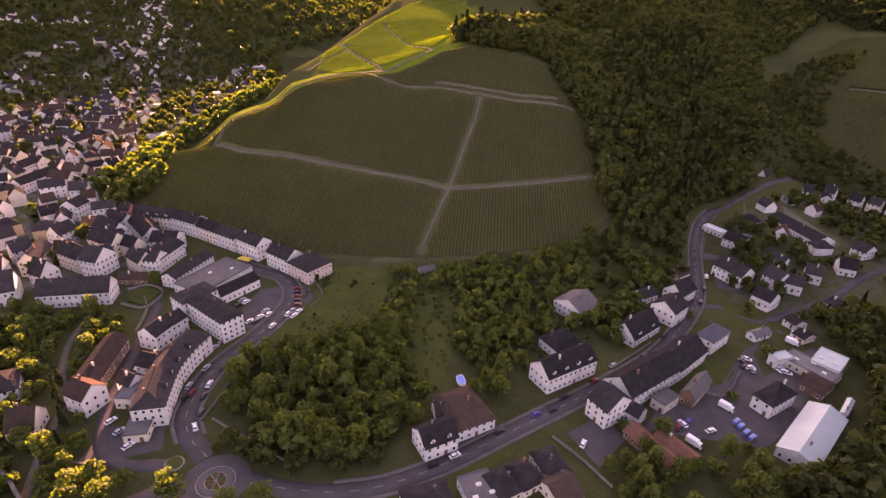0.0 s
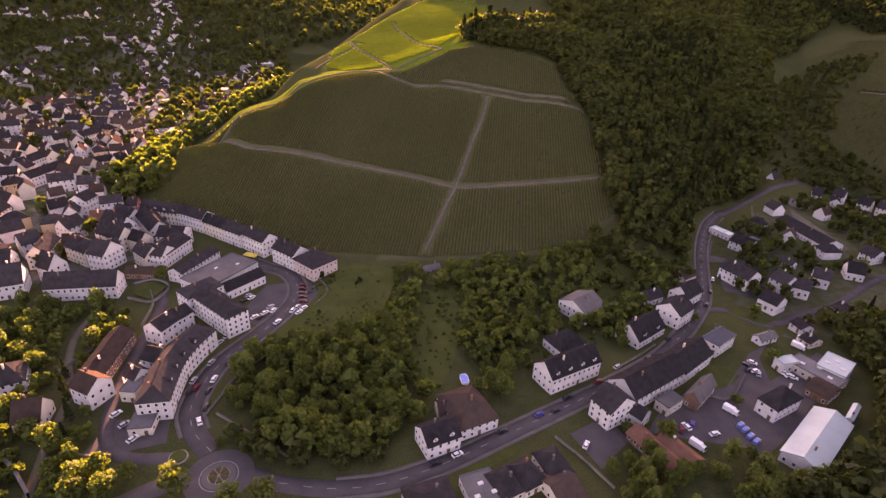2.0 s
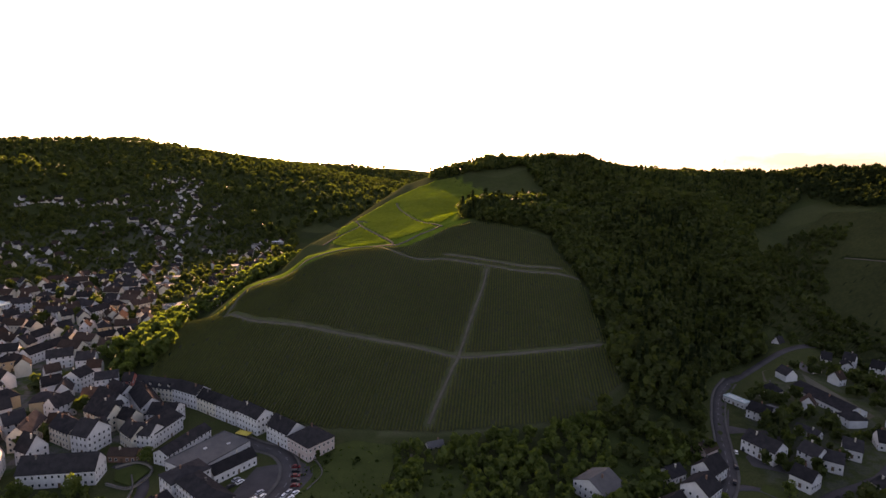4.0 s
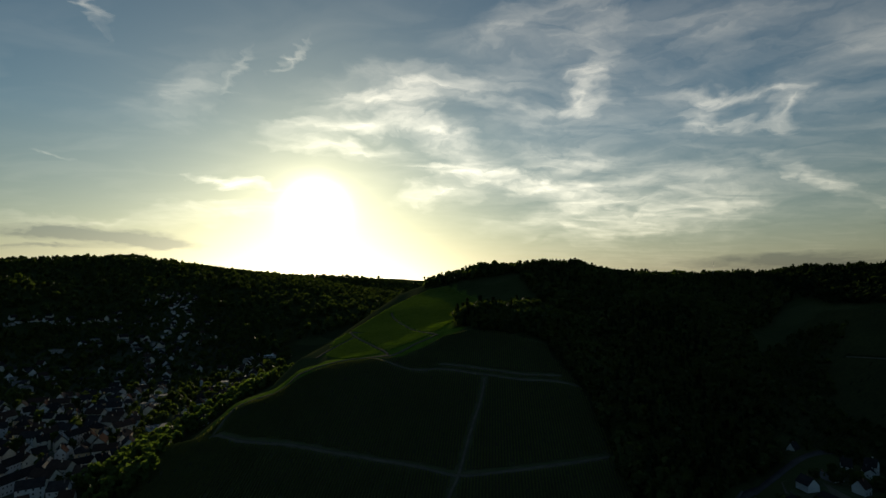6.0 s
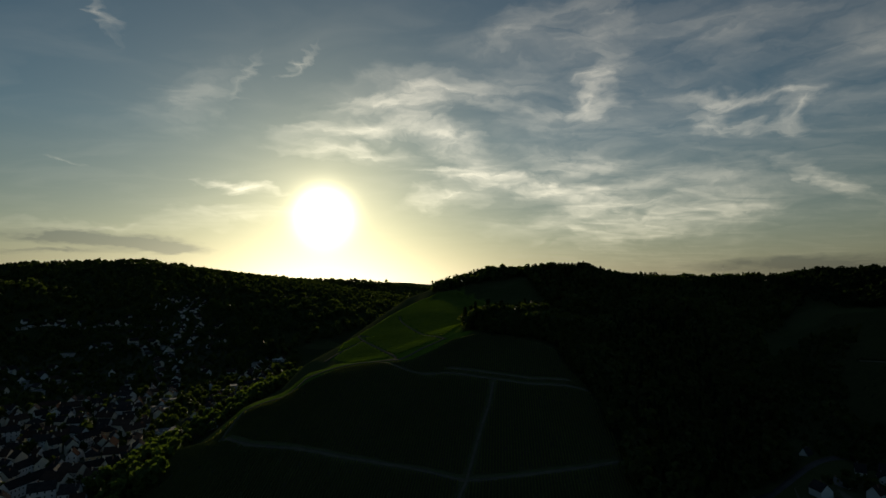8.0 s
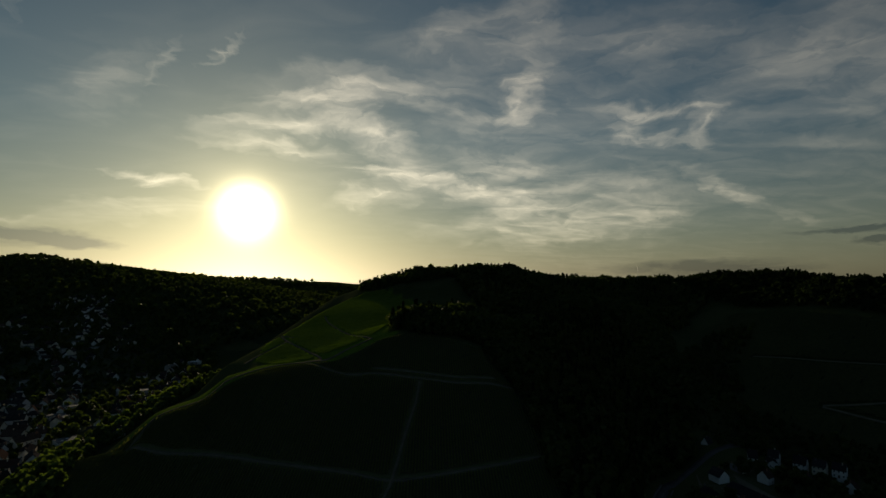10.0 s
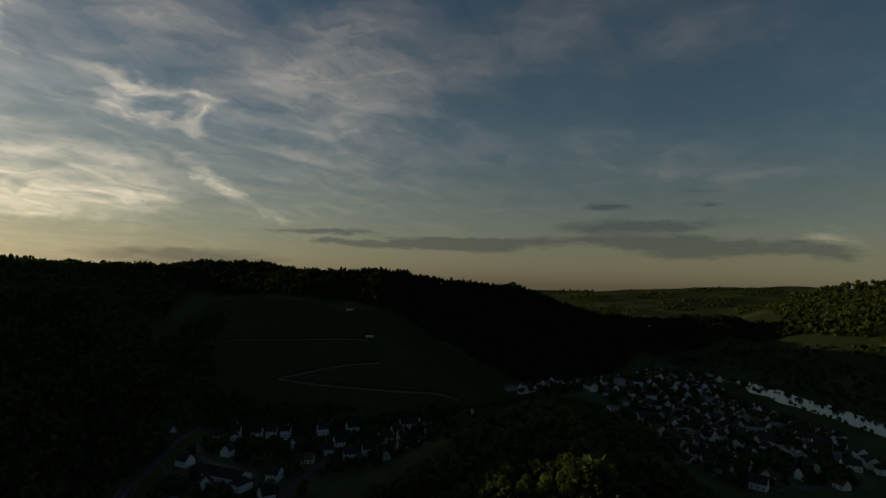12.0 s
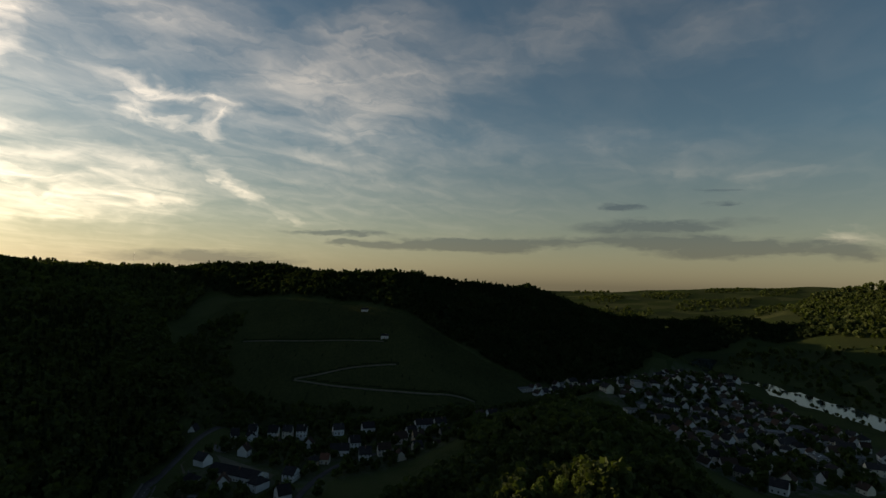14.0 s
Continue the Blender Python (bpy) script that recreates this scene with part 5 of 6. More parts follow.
def trunk_rings(r0, r1, tall, sides=6, lean=(0, 0), base=(0, 0, 0)):
    v, f, rings = [], [], 4
    for i in range(rings):
        q = i / (rings - 1)
        rad = r0 + (r1 - r0) * q
        if i == 0 and base[2] == 0:
            rad *= 1.35
        for j in range(sides):
            a = 2 * math.pi * j / sides
            v.append((base[0] + lean[0] * q + rad * math.cos(a), base[1] + lean[1] * q + rad * math.sin(a), base[2] + tall * q - (0.5 if i == 0 and base[2] == 0 else 0)))
    for i in range(rings - 1):
        for j in range(sides):
            f.append((i * sides + j, i * sides + (j + 1) % sides, (i + 1) * sides + (j + 1) % sides, (i + 1) * sides + j))
    return v, f


def quads_mesh(name, cards, material):
    n = len(cards)
    me = bpy.data.meshes.new(name)
    me.vertices.add(n * 4)
    me.vertices.foreach_set("co", np.ascontiguousarray(cards, np.float32).ravel())
    me.loops.add(n * 4)
    me.loops.foreach_set("vertex_index", np.arange(n * 4, dtype=np.int32))
    me.polygons.add(n)
    me.polygons.foreach_set("loop_start", np.arange(0, n * 4, 4, dtype=np.int32))
    me.update(calc_edges=True)
    me.materials.append(material)
    return me


def forest(name, spots, templates, material, size, label, seed, trunks=True):
    """One wood: every tree a crown of leaf clumps, turned and sized by chance."""
    r = np.random.RandomState(seed)
    p = np.array([(x, y) for x, y in spots])
    z = height(p[:, 0], p[:, 1])
    kind = r.randint(len(templates), size=len(p))
    turn = r.rand(len(p)) * 2 * math.pi
    grow = size * (0.6 + 0.65 * r.rand(len(p))) * (1 + 0.28 * np.sin(p[:, 0] * 0.061 + 2 * np.sin(p[:, 1] * 0.037)) * np.cos(p[:, 1] * 0.053))
    foot = np.column_stack([p, z + (1.6 if trunks else 0.2) * grow / 8])
    cards = []
    for k, t in enumerate(templates):
        of = np.nonzero(kind == k)[0]
        c, s2, g = np.cos(turn[of])[:, None, None], np.sin(turn[of])[:, None, None], grow[of][:, None, None]
        q = np.stack([(t[..., 0] * c - t[..., 1] * s2) * g, (t[..., 0] * s2 + t[..., 1] * c) * g, t[..., 2] * g], -1)
        cards.append((q + foot[of][:, None, None, :]).reshape(-1, 4, 3))
    ob = new(name, quads_mesh(name, np.concatenate(cards), material))
    return tagged(ob, label, "wood", kind="stuff")


def spread(zone, apart, seed, keep=1.0, clear=(), gap=4.0):
    """Uneven rows of places over a zone, vectorised: jittered cells, thinned by keep."""
    r = np.random.RandomState(seed)
    xs, ys = [p[0] for p in zone], [p[1] for p in zone]
    gx2, gy2 = np.meshgrid(np.arange(min(xs), max(xs), apart), np.arange(min(ys), max(ys), apart))
    x = gx2.ravel() + (r.rand(gx2.size) - 0.5) * apart * 0.95
    y = gy2.ravel() + (r.rand(gx2.size) - 0.5) * apart * 0.95
    ok = inside(x, y, zone) & (r.rand(x.size) < keep)
    for line in clear:
        ok &= off_line(x, y, line) > gap
    return list(zip(x[ok], y[ok]))


def clear_of_houses(spots, gap):
    h = np.array(placed)
    return [(x, y) for x, y in spots if np.min((h[:, 0] - x) ** 2 + (h[:, 1] - y) ** 2) > gap * gap]


FINE = [crown_cards(170, 0.52, 1.15, 0.21, 80 + i, 9) for i in range(4)]
BROAD = [crown_cards(95, 0.52, 1.15, 0.30, 20 + i, 7) for i in range(6)]
SMALL = [crown_cards(34, 0.55, 1.0, 0.44, 40 + i, 5) for i in range(5)]
FIRS = [crown_cards(80, 0.30, 1.9, 0.24, 60 + i, conifer=True) for i in range(4)]
FAR_FIRS = [crown_cards(26, 0.32, 1.8, 0.40, 70 + i, conifer=True) for i in range(4)]

near_slope = [p for p in spread(SLOPE_WOOD, 6.2, 1, 0.95, (MAIN_STREET,), 6.5) if p[1] < 640]
far_slope = [p for p in spread(SLOPE_WOOD, 7.8, 2, 0.97) if p[1] >= 640]
forest("hillside_wood", near_slope, BROAD, leaf_wood, 8.6, "dense dark green broadleaf wood on the slope", 1)
forest("hilltop_wood", far_slope, SMALL, leaf_wood, 9.0, "dense broadleaf wood over the hilltop", 2)
firs = [p for p in spread(SLOPE_WOOD, 11, 3, 0.8) if p[1] > 860] + [p for p in spread(CREST_WOOD, 11, 4, 0.8) if p[0] > 660]
gully_firs = [p for p in spread(SLOPE_WOOD, 9.0, 15, 0.75) if p[1] < 760 and math.sin(p[0] * 0.028 - p[1] * 0.009) + 0.5 * math.sin(p[1] * 0.031) > 0.15]
forest("gully_firs", gully_firs, FIRS, leaf_fir, 7.4, "tall dark firs standing in the gullies of the slope", 36)
forest("fir_wood", firs, FAR_FIRS, leaf_fir, 5.8, "dark pointed firs along the hilltop skyline", 3)
forest("ridge_wood", spread(CREST_WOOD, 8.6, 5, 0.97), SMALL, leaf_fir, 8.4, "dense wood along the eastern ridge", 4)
crest_line = curve_points([p[:2] for p in CREST[1:-1]] + [p[:2] for p in EAST_RIDGE[1:-1]], 3.0)
skyline = [tuple(p + np.random.RandomState(i).uniform(-13, 13, 2)) for i, p in enumerate(crest_line) if i % 9 < 7]
forest("skyline_firs", skyline, FAR_FIRS, leaf_fir, 5.6, "row of pointed firs along the top of the ridge", 38)
HALL_AXIS = [(130, 132), (160, 158)]
castle = spread(CASTLE_WOOD, 6.0, 6, 0.96, (HALL_AXIS,), 9.5)
forest("spur_end_wood", [p for p in castle if p[0] > 330], SMALL, leaf_wood, 8.0, "dense green wood on the far end of the castle spur", 37)
forest("castle_wood", [p for p in castle if p[0] <= 330 and math.hypot(p[0] - 245, p[1] - 93) > 17], FINE, leaf_wood, 8.6, "dense green wood on the castle spur", 5)
forest("spur_wood", spread(SPUR_WOOD, 6.5, 7, 0.8), BROAD, leaf_tree, 7.5, "bushy trees on the foot of the vineyard spur", 6)
forest("valley_side_wood", spread([(325, 432), (385, 427), (455, 345), (590, 274), (700, 247), (742, 226), (745, 195), (690, 206), (600, 262), (480, 298), (455, 318), (372, 412)], 6.5, 51, 0.9), BROAD, leaf_wood, 6.5, "dark trees between the eastern vineyard and the houses", 22)
forest("foot_hedge", spread([(-215, 352), (-198, 338), (-152, 318), (-104, 299), (-84, 290), (-86, 286), (-104, 292), (-150, 310), (-200, 328), (-222, 344)], 4.5, 48, 0.75), BROAD, leaf_wood, 4.0, "bushes along the foot of the vineyard behind the row", 20)
forest("road_wood", spread(ROAD_WOOD, 6.5, 8, 0.75), BROAD, leaf_wood, 7.0, "trees on the bank above the street", 7)
forest("far_wood", spread(FAR_WOOD, 25, 9, 0.92), SMALL, leaf_wood, 14.0, "distant woodland over the western hills", 8, False)
SUBURB_EDGE = [(-800, 760), (-780, 1000), (-700, 1430), (-480, 1430), (-340, 1060), (-190, 720), (-200, 560), (-270, 440), (-520, 570)]
hedges = clear_of_houses(spread(SUBURB_EDGE, 10, 10, 0.75) + spread(RIVER_TOWN, 8, 11, 0.75) + spread(OLD_TOWN, 13, 12, 0.45), 8)
forest("town_trees", hedges, SMALL, leaf_wood, 7.0, "garden trees and hedges between the houses", 9)
bank = [(x, y) for x, y in spread([(440, -380), (700, -235), (960, -95), (1130, -5), (1270, 100), (1270, 200), (1140, 155), (1000, 65), (850, -60), (640, -165), (430, -290)], 7, 13, 0.3, (RIVER,), 31) if float(from_line(x, y, RIVER)) < 42]
forest("river_bank_trees", bank, SMALL, leaf_wood, 4.6, "dark trees along the river banks", 10)
woodlots = [p for p in spread([(1750, 0), (3700, -100), (3700, 1200), (2300, 1500), (1700, 700)], 30, 50, 0.9) if math.sin(p[0] * 0.006 + 2 * math.sin(p[1] * 0.004)) * math.cos(p[1] * 0.011 + 0.5) > 0.12]
forest("river_hill_wood", spread(RIGHT_WOOD, 17, 49, 0.95) + woodlots, SMALL, leaf_wood, 12.0, "woods on the hills beyond the river", 21, False)
flood = spread([(900, -160), (1050, 60), (1300, 130), (1500, 60), (1500, -300)], 19, 14, 0.5, (RIVER,), 45)
forest("meadow_trees", flood, SMALL, leaf_wood, 10.0, "scattered trees and hedges beyond the river", 11)


def tree_thing(name, tall, wide, leaf, n, seed, material, label, category="tree", conifer=False):
    """A tree of its own: a trunk with limbs, and a crown of leaf clumps."""
    t = new(name, None)
    r = random.Random(seed)
    v, f = trunk_rings(0.035 * tall, 0.012 * tall, tall * (0.9 if conifer else 0.62))
    if not conifer:
        for i in range(5):
            a = i * 1.3 + r.random()
            lv, lf = trunk_rings(0.014 * tall, 0.004 * tall, tall * 0.32, 5, (math.cos(a) * wide * 0.6, math.sin(a) * wide * 0.6), (0, 0, tall * (0.25 + 0.06 * i)))
            f += [tuple(i2 + len(v) for i2 in q) for q in lf]
            v += lv
    part("trunk", v, f, bark, t)
    cards = crown_cards(n, wide, tall * 0.85, leaf, seed, 11, conifer)
    cards[:, :, 2] += tall * 0.15
    hang("crown", quads_mesh("crown", cards, material), t)
    return tagged(t, label, category)


protos = [tree_thing("tree", 10.0, 4.6, 0.85, 620, 101, leaf_tree, "broad green deciduous tree with an uneven crown"),
          tree_thing("tree", 8.0, 3.2, 0.75, 460, 102, leaf_tree, "rounded green garden tree with dense leaves"),
          tree_thing("tree", 12.0, 4.2, 0.95, 640, 103, leaf_tree, "tall green deciduous tree with several limbs"),
          tree_thing("tree", 5.0, 2.6, 0.65, 300, 104, leaf_tree, "low bushy fruit tree with a wide crown"),
          tree_thing("tree", 13.0, 2.6, 0.8, 520, 105, leaf_fir, "dark slender conifer standing among bushes", conifer=True)]
used = set()


def plant(x, y, kind, grow=1.0, lift=0.0):
    m = pose(*on_ground(x, y, lift), 0, 0, chance.uniform(0, 360))
    if kind not in used:
        used.add(kind)
        protos[kind].matrix_basis = m
        protos[kind].scale = (grow, grow, grow)
        return protos[kind]
    t = copy_thing(protos[kind], m)
    t.scale = (grow, grow, grow * chance.uniform(0.9, 1.12))
    return t


for x, y, kind, grow in ((-79, 117, 0, 1.15), (-61, 113, 0, 1.0), (-51, 115, 1, 1.2), (-161, 217, 2, 1.0), (-146, 249, 1, 1.1), (-112, 126, 3, 0.8), (-106, 122, 3, 0.9),
                         (-184, 214, 0, 0.9), (-190, 205, 1, 1.1), (-100, 113, 2, 0.9), (-110, 116, 0, 0.9), (-122, 122, 1, 1.0), (-128, 132, 2, 1.0), (-140, 138, 0, 0.9),
                         (-73, 137, 3, 0.7), (170, 235, 0, 0.8), (158, 196, 1, 1.0), (88, 145, 0, 1.0), (80, 138, 1, 1.0), (127, 168, 3, 1.0), (135, 228, 3, 0.9), (76, 150, 3, 1.0)):
    plant(x, y, kind, grow)
CASTLE_LANE = [(-163, 214), (-160, 196), (-152, 178), (-140, 160), (-134, 140), (-126, 118), (-118, 100)]
road("track", CASTLE_LANE, 3.0, gravel, "pale gravel lane between walls and trees", 0.16, "track")
low_scrub = clear_of_houses(spread([(-215, 205), (-170, 222), (-152, 226), (-140, 205), (-132, 170), (-124, 148), (-116, 128), (-92, 112), (-150, 100), (-235, 165)], 4.6, 47, 0.8, (LANE, CASTLE_LANE, SOUTH_STREET), 4.5), 8.5)
forest("terrace_bushes", low_scrub, BROAD, leaf_tree, 4.2, "bushes and orchard trees on the old castle terraces", 19)
for x, y in clear_of_houses(spread(LOW_TREES, 8.5, 21, 0.75, (LANE, CASTLE_LANE), 6), 9):
    plant(x, y, chance.choice((0, 1, 2, 3, 0)), chance.uniform(0.7, 1.1))
for x, y in spread(COPSE, 7.2, 22, 0.95):
    plant(x, y, chance.choice((0, 2, 1, 2)), chance.uniform(0.55, 1.15))
scrub = [p for p in clear_of_houses(spread(SCRUB, 5.2, 23, 0.86), 10.5) if not inside(*p, GARDEN_MEADOW) and not inside(*p, UPPER_MEADOW) and math.hypot(p[0] - 15, p[1] - 174) > 8]
forest("hillside_scrub", scrub, BROAD, leaf_tree, 5.6, "overgrown gardens, bushes and fruit trees on the slope", 12)
forest("copse_undergrowth", spread(COPSE, 5.0, 30, 0.9), BROAD, leaf_tree, 5.0, "bushes filling the copse by the street", 13)
slope_bushes = spread([(-64, 262), (-22, 270), (-22, 225), (-44, 206), (-58, 215)], 9, 31, 0.35)
forest("slope_bushes", slope_bushes, SMALL, leaf_wood, 3.0, "low bushes dotted over the grassy slope", 14)
for x, y in clear_of_houses(spread(GARDENS, 11, 26, 0.8), 10):
    plant(x, y, chance.choice((0, 1, 3, 2)), chance.uniform(0.6, 0.95))
for x, y in clear_of_houses(spread([(16, 168), (30, 178), (46, 192), (38, 172), (26, 160)], 6.0, 28, 0.9), 10):
    plant(x, y, chance.choice((0, 1, 2)), chance.uniform(0.7, 1.0))
for x, y in clear_of_houses(spread([(88, 196), (100, 204), (92, 222), (84, 212)], 6.0, 29, 0.9), 9):
    plant(x, y, chance.choice((0, 1, 4)), chance.uniform(0.7, 1.0))
LONG_HALL = [(258, 366), (268, 316)]
YARD_LINE = [(256, 392), (279, 372), (281, 322)]
forest("side_valley_trees", clear_of_houses([p for p in spread(SIDE_TOWN, 7.0, 44, 0.78, (SIDE_ROAD, MAIN_STREET), 7) if from_line(*p, LONG_HALL) > 15 and from_line(*p, YARD_LINE) > 7], 9), BROAD, leaf_wood, 6.0, "garden trees and bushes between the small houses", 16)
forest("slope_scrub", spread([(300, 440), (380, 450), (420, 400), (470, 365), (420, 460), (400, 540), (470, 640), (560, 720), (500, 745), (430, 690), (330, 560)], 7, 45, 0.8), SMALL, leaf_wood, 6.0, "scrub and young trees over the old terraces", 17)
forest("yard_trees", clear_of_houses(spread([(196, 205), (178, 222), (205, 214), (226, 236), (240, 232), (225, 205)], 6.5, 46, 0.85), 8), BROAD, leaf_wood, 7.0, "trees closing off the works yard", 18)
for x, y in clear_of_houses([p for p in spread(SIDE_TOWN, 17, 24, 0.5, (SIDE_ROAD, MAIN_STREET), 7) if from_line(*p, LONG_HALL) > 15], 10):
    plant(x, y, chance.choice((0, 1, 3, 4)), chance.uniform(0.6, 1.0))
for x, y in clear_of_houses(spread([(120, 118), (128, 140), (80, 140), (62, 128), (60, 110)], 6.5, 25, 0.8), 8):
    plant(x, y, chance.choice((0, 1, 2)), chance.uniform(0.7, 1.0))
for x, y in ((128, 127), (136, 128), (120, 125), (144, 130), (152, 131), (112, 121)):
    plant(x, y, chance.choice((0, 1, 2)), chance.uniform(0.7, 0.95))
for x, y, kind, grow in ((238, 94, 0, 0.95), (246, 96, 2, 0.8), (232, 100, 0, 0.8), (252, 88, 0, 0.9), (244, 86, 2, 0.75), (258, 82, 0, 0.8), (240, 104, 0, 0.8)):
    plant(x, y, kind, grow)

bank_strip = [(-76, 148), (-58, 137), (-38, 133), (-14, 138), (-14, 131), (-30, 128), (-48, 128), (-62, 134), (-76, 142)]
forest("bank_bushes", spread(bank_strip, 4.4, 61, 0.85), BROAD, leaf_wood, 4.4, "rough bushes on the bank beside the street", 31)
for x, y, grow in ((-142, 160, 0.9), (-138, 156, 0.7), (-131, 146, 0.85), (-146, 168, 0.75), (-150, 132, 0.8), (-128, 138, 0.6)):
    plant(x, y, 4, grow)
for x, y, kind, grow in ((-112, 118, 0, 1.0), (-107, 123, 1, 1.1), (-101, 116, 0, 0.95), (-97, 122, 1, 0.9), (-118, 126, 2, 0.8), (-148, 190, 0, 0.9), (-154, 204, 1, 1.1), (-184, 206, 0, 0.8), (-196, 216, 2, 0.8), (-171, 212, 1, 1.0)):
    plant(x, y, kind, grow)
GRASS_BANK = [(-66, 264), (-22, 272), (-12, 262), (-18, 205), (-44, 203), (-60, 212), (-66, 235)]
forest("tall_weeds", spread(GRASS_BANK, 2.6, 62, 0.6), SMALL, leaf_tree, 1.2, "tall weeds and scrub on the rough grass bank", 32, False)
forest("meadow_scrub", clear_of_houses(spread(GARDEN_MEADOW, 3.4, 63, 0.55), 7) + spread(UPPER_MEADOW, 3.6, 64, 0.5), SMALL, leaf_tree, 1.8, "weeds and young bushes in the garden meadow", 33, False)
forest("verge_weeds", spread([(36, 178), (60, 192), (84, 206), (100, 232), (88, 236), (60, 210), (40, 192)], 3.6, 65, 0.45), SMALL, leaf_tree, 1.6, "weeds and shrubs behind the street houses", 34, False)

# ---- vine rows ----
def vine_rows(name, zone, apart, heading, label, tall=1.7, bite=1.6, bulk=1.0, leaves=leaf_vine):
    """Rows of vines over a zone, running along heading, kept clear of the tracks: ragged hedges that follow the slope."""
    r = np.random.RandomState(len(name) + int(zone[0][0]) % 97)
    a = radians(heading)
    u, n = np.array([math.cos(a), math.sin(a)]), np.array([-math.sin(a), math.cos(a)])
    z = np.array(zone, float)
    su, sn = z @ u, z @ n
    verts, faces = [], []
    count = 0
    for off in np.arange(sn.min(), sn.max(), apart):
        t = np.arange(su.min(), su.max(), bite)
        p = t[:, None] * u + (off + (r.rand(len(t), 1) - 0.5) * 0.15) * n
        ok = inside(p[:, 0], p[:, 1], zone) & (r.rand(len(t)) > 0.006)
        for line in TRACKS:
            if zone[0][0] < 300 or line[0][0] > 300:
                ok &= off_line(p[:, 0], p[:, 1], line) > (2.6 if zone[0][0] < 300 else 3.6)
        h = height(p[:, 0], p[:, 1])
        wide, top = bulk * (0.32 + 0.22 * r.rand(len(t))), tall * (0.75 + 0.4 * r.rand(len(t)))
        ring = []
        for side, up_by in ((-1.0, 0.35), (-1.1, 0.75), (-0.35, 1.0), (0.45, 0.97), (1.1, 0.7), (1.0, 0.35)):
            q = p + n * (side * wide)[:, None]
            ring.append(np.column_stack([q, h + top * up_by]))
        ring = np.stack(ring, 1)
        keep = np.nonzero(ok[:-1] & ok[1:])[0]
        if len(keep) == 0:
            continue
        block = np.concatenate([ring[keep], ring[keep + 1]], 1).reshape(-1, 3)
        base_i = count + 12 * np.arange(len(keep))[:, None, None]
        f = np.array([[j, j + 1, j + 7, j + 6] for j in range(5)])[None] + base_i
        verts.append(block)
        faces.append(f.reshape(-1, 4))
        count += len(block)
    ob = mesh_object(name, np.concatenate(verts), np.concatenate(faces)[:, ::-1], leaves)
    return tagged(ob, label, "vineyard", kind="stuff")


vine_rows("vine_rows", VINEYARD, 2.0, 84, "rows of green vines running up the steep slope")
# the shoulder rows wear the leaf colour brightened as if sunlit
vine_rows("vine_rows", TOP_VINEYARD, 2.6, 14, "low rows of vines in sunlit leaf colour on the sunny shoulder", 1.5, 2.4, 0.8, leaf_sunlit)
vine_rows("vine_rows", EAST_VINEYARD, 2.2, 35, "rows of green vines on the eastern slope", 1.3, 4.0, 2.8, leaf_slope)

# ---- river ----
water, k, b = shader("river_water", 0.08)
b.inputs["Base Color"].default_value = (0.025, 0.035, 0.035, 1)
b.inputs["Specular IOR Level"].default_value = 0.5
at = k.n("ShaderNodeNewGeometry").outputs["Position"]
k.t.links.new(k.n("ShaderNodeBump", Strength=0.12, Distance=0.3, Height=k.noise(at, 0.35, 3)).outputs[0], b.inputs["Normal"])
c = curve_points(RIVER, 15.0)
t = np.gradient(c, axis=0)
t /= np.linalg.norm(t, axis=1)[:, None]
n = np.stack([-t[:, 1], t[:, 0]], 1)
v = np.stack([np.column_stack([c + n * o, np.full(len(c), -9.6)]) for o in (-34, 34)], 1).reshape(-1, 3)
tagged(part("water", v, [(2 * i, 2 * i + 2, 2 * i + 3, 2 * i + 1) for i in range(len(c) - 1)], water), "calm river reflecting the evening sky", "river", kind="structure")


# ---- vehicles ----
tyre = mottled("tyre_rubber", (0.012, 0.012, 0.012), (0.025, 0.025, 0.025), 3.0, 20.0, 0.9)
PAINTS = [mottled(n, a, b2, 0.8, 5.0, 0.3) for n, a, b2 in (
    ("white_paint", (0.70, 0.70, 0.70), (0.80, 0.80, 0.80)), ("silver_paint", (0.32, 0.33, 0.35), (0.42, 0.43, 0.45)), ("black_paint", (0.012, 0.012, 0.015), (0.03, 0.03, 0.035)),
    ("beige_paint", (0.4, 0.36, 0.28), (0.48, 0.44, 0.36)), ("red_paint", (0.20, 0.012, 0.015), (0.28, 0.025, 0.025)), ("blue_paint", (0.05, 0.05, 0.22), (0.08, 0.08, 0.30)),
    ("van_white", (0.68, 0.69, 0.70), (0.80, 0.80, 0.80)), ("tarpaulin_blue", (0.06, 0.16, 0.42), (0.10, 0.24, 0.52)))]
CAR_WORDS = ["white", "silver", "black", "beige", "red", "dark blue"]


def loft(outline, half_low, half_high, z_mid):
    """A vehicle's shell: a side outline in x and z, wide below z_mid and drawn in above it."""
    n = len(outline)
    v = [(x, -(half_low if z <= z_mid else half_high), z) for x, z in outline] + [(x, half_low if z <= z_mid else half_high, z) for x, z in outline]
    f = [tuple(range(n)), tuple(range(2 * n - 1, n - 1, -1))]
    f += [(i, n + i, n + (i + 1) % n, (i + 1) % n) for i in range(n)]
    return v, f


def wheel(x, y, r, parent):
    v, f = [], []
    n = 12
    for side in (-0.11, 0.11):
        for i in range(n):
            a = 2 * math.pi * i / n
            v.append((r * math.cos(a), side, r + r * math.sin(a)))
    f = [tuple(range(n - 1, -1, -1)), tuple(range(n, 2 * n))] + [(i, (i + 1) % n, n + (i + 1) % n, n + i) for i in range(n)]
    w2 = part("wheel", v, f, tyre, parent)
    w2.location = (x, y, 0)


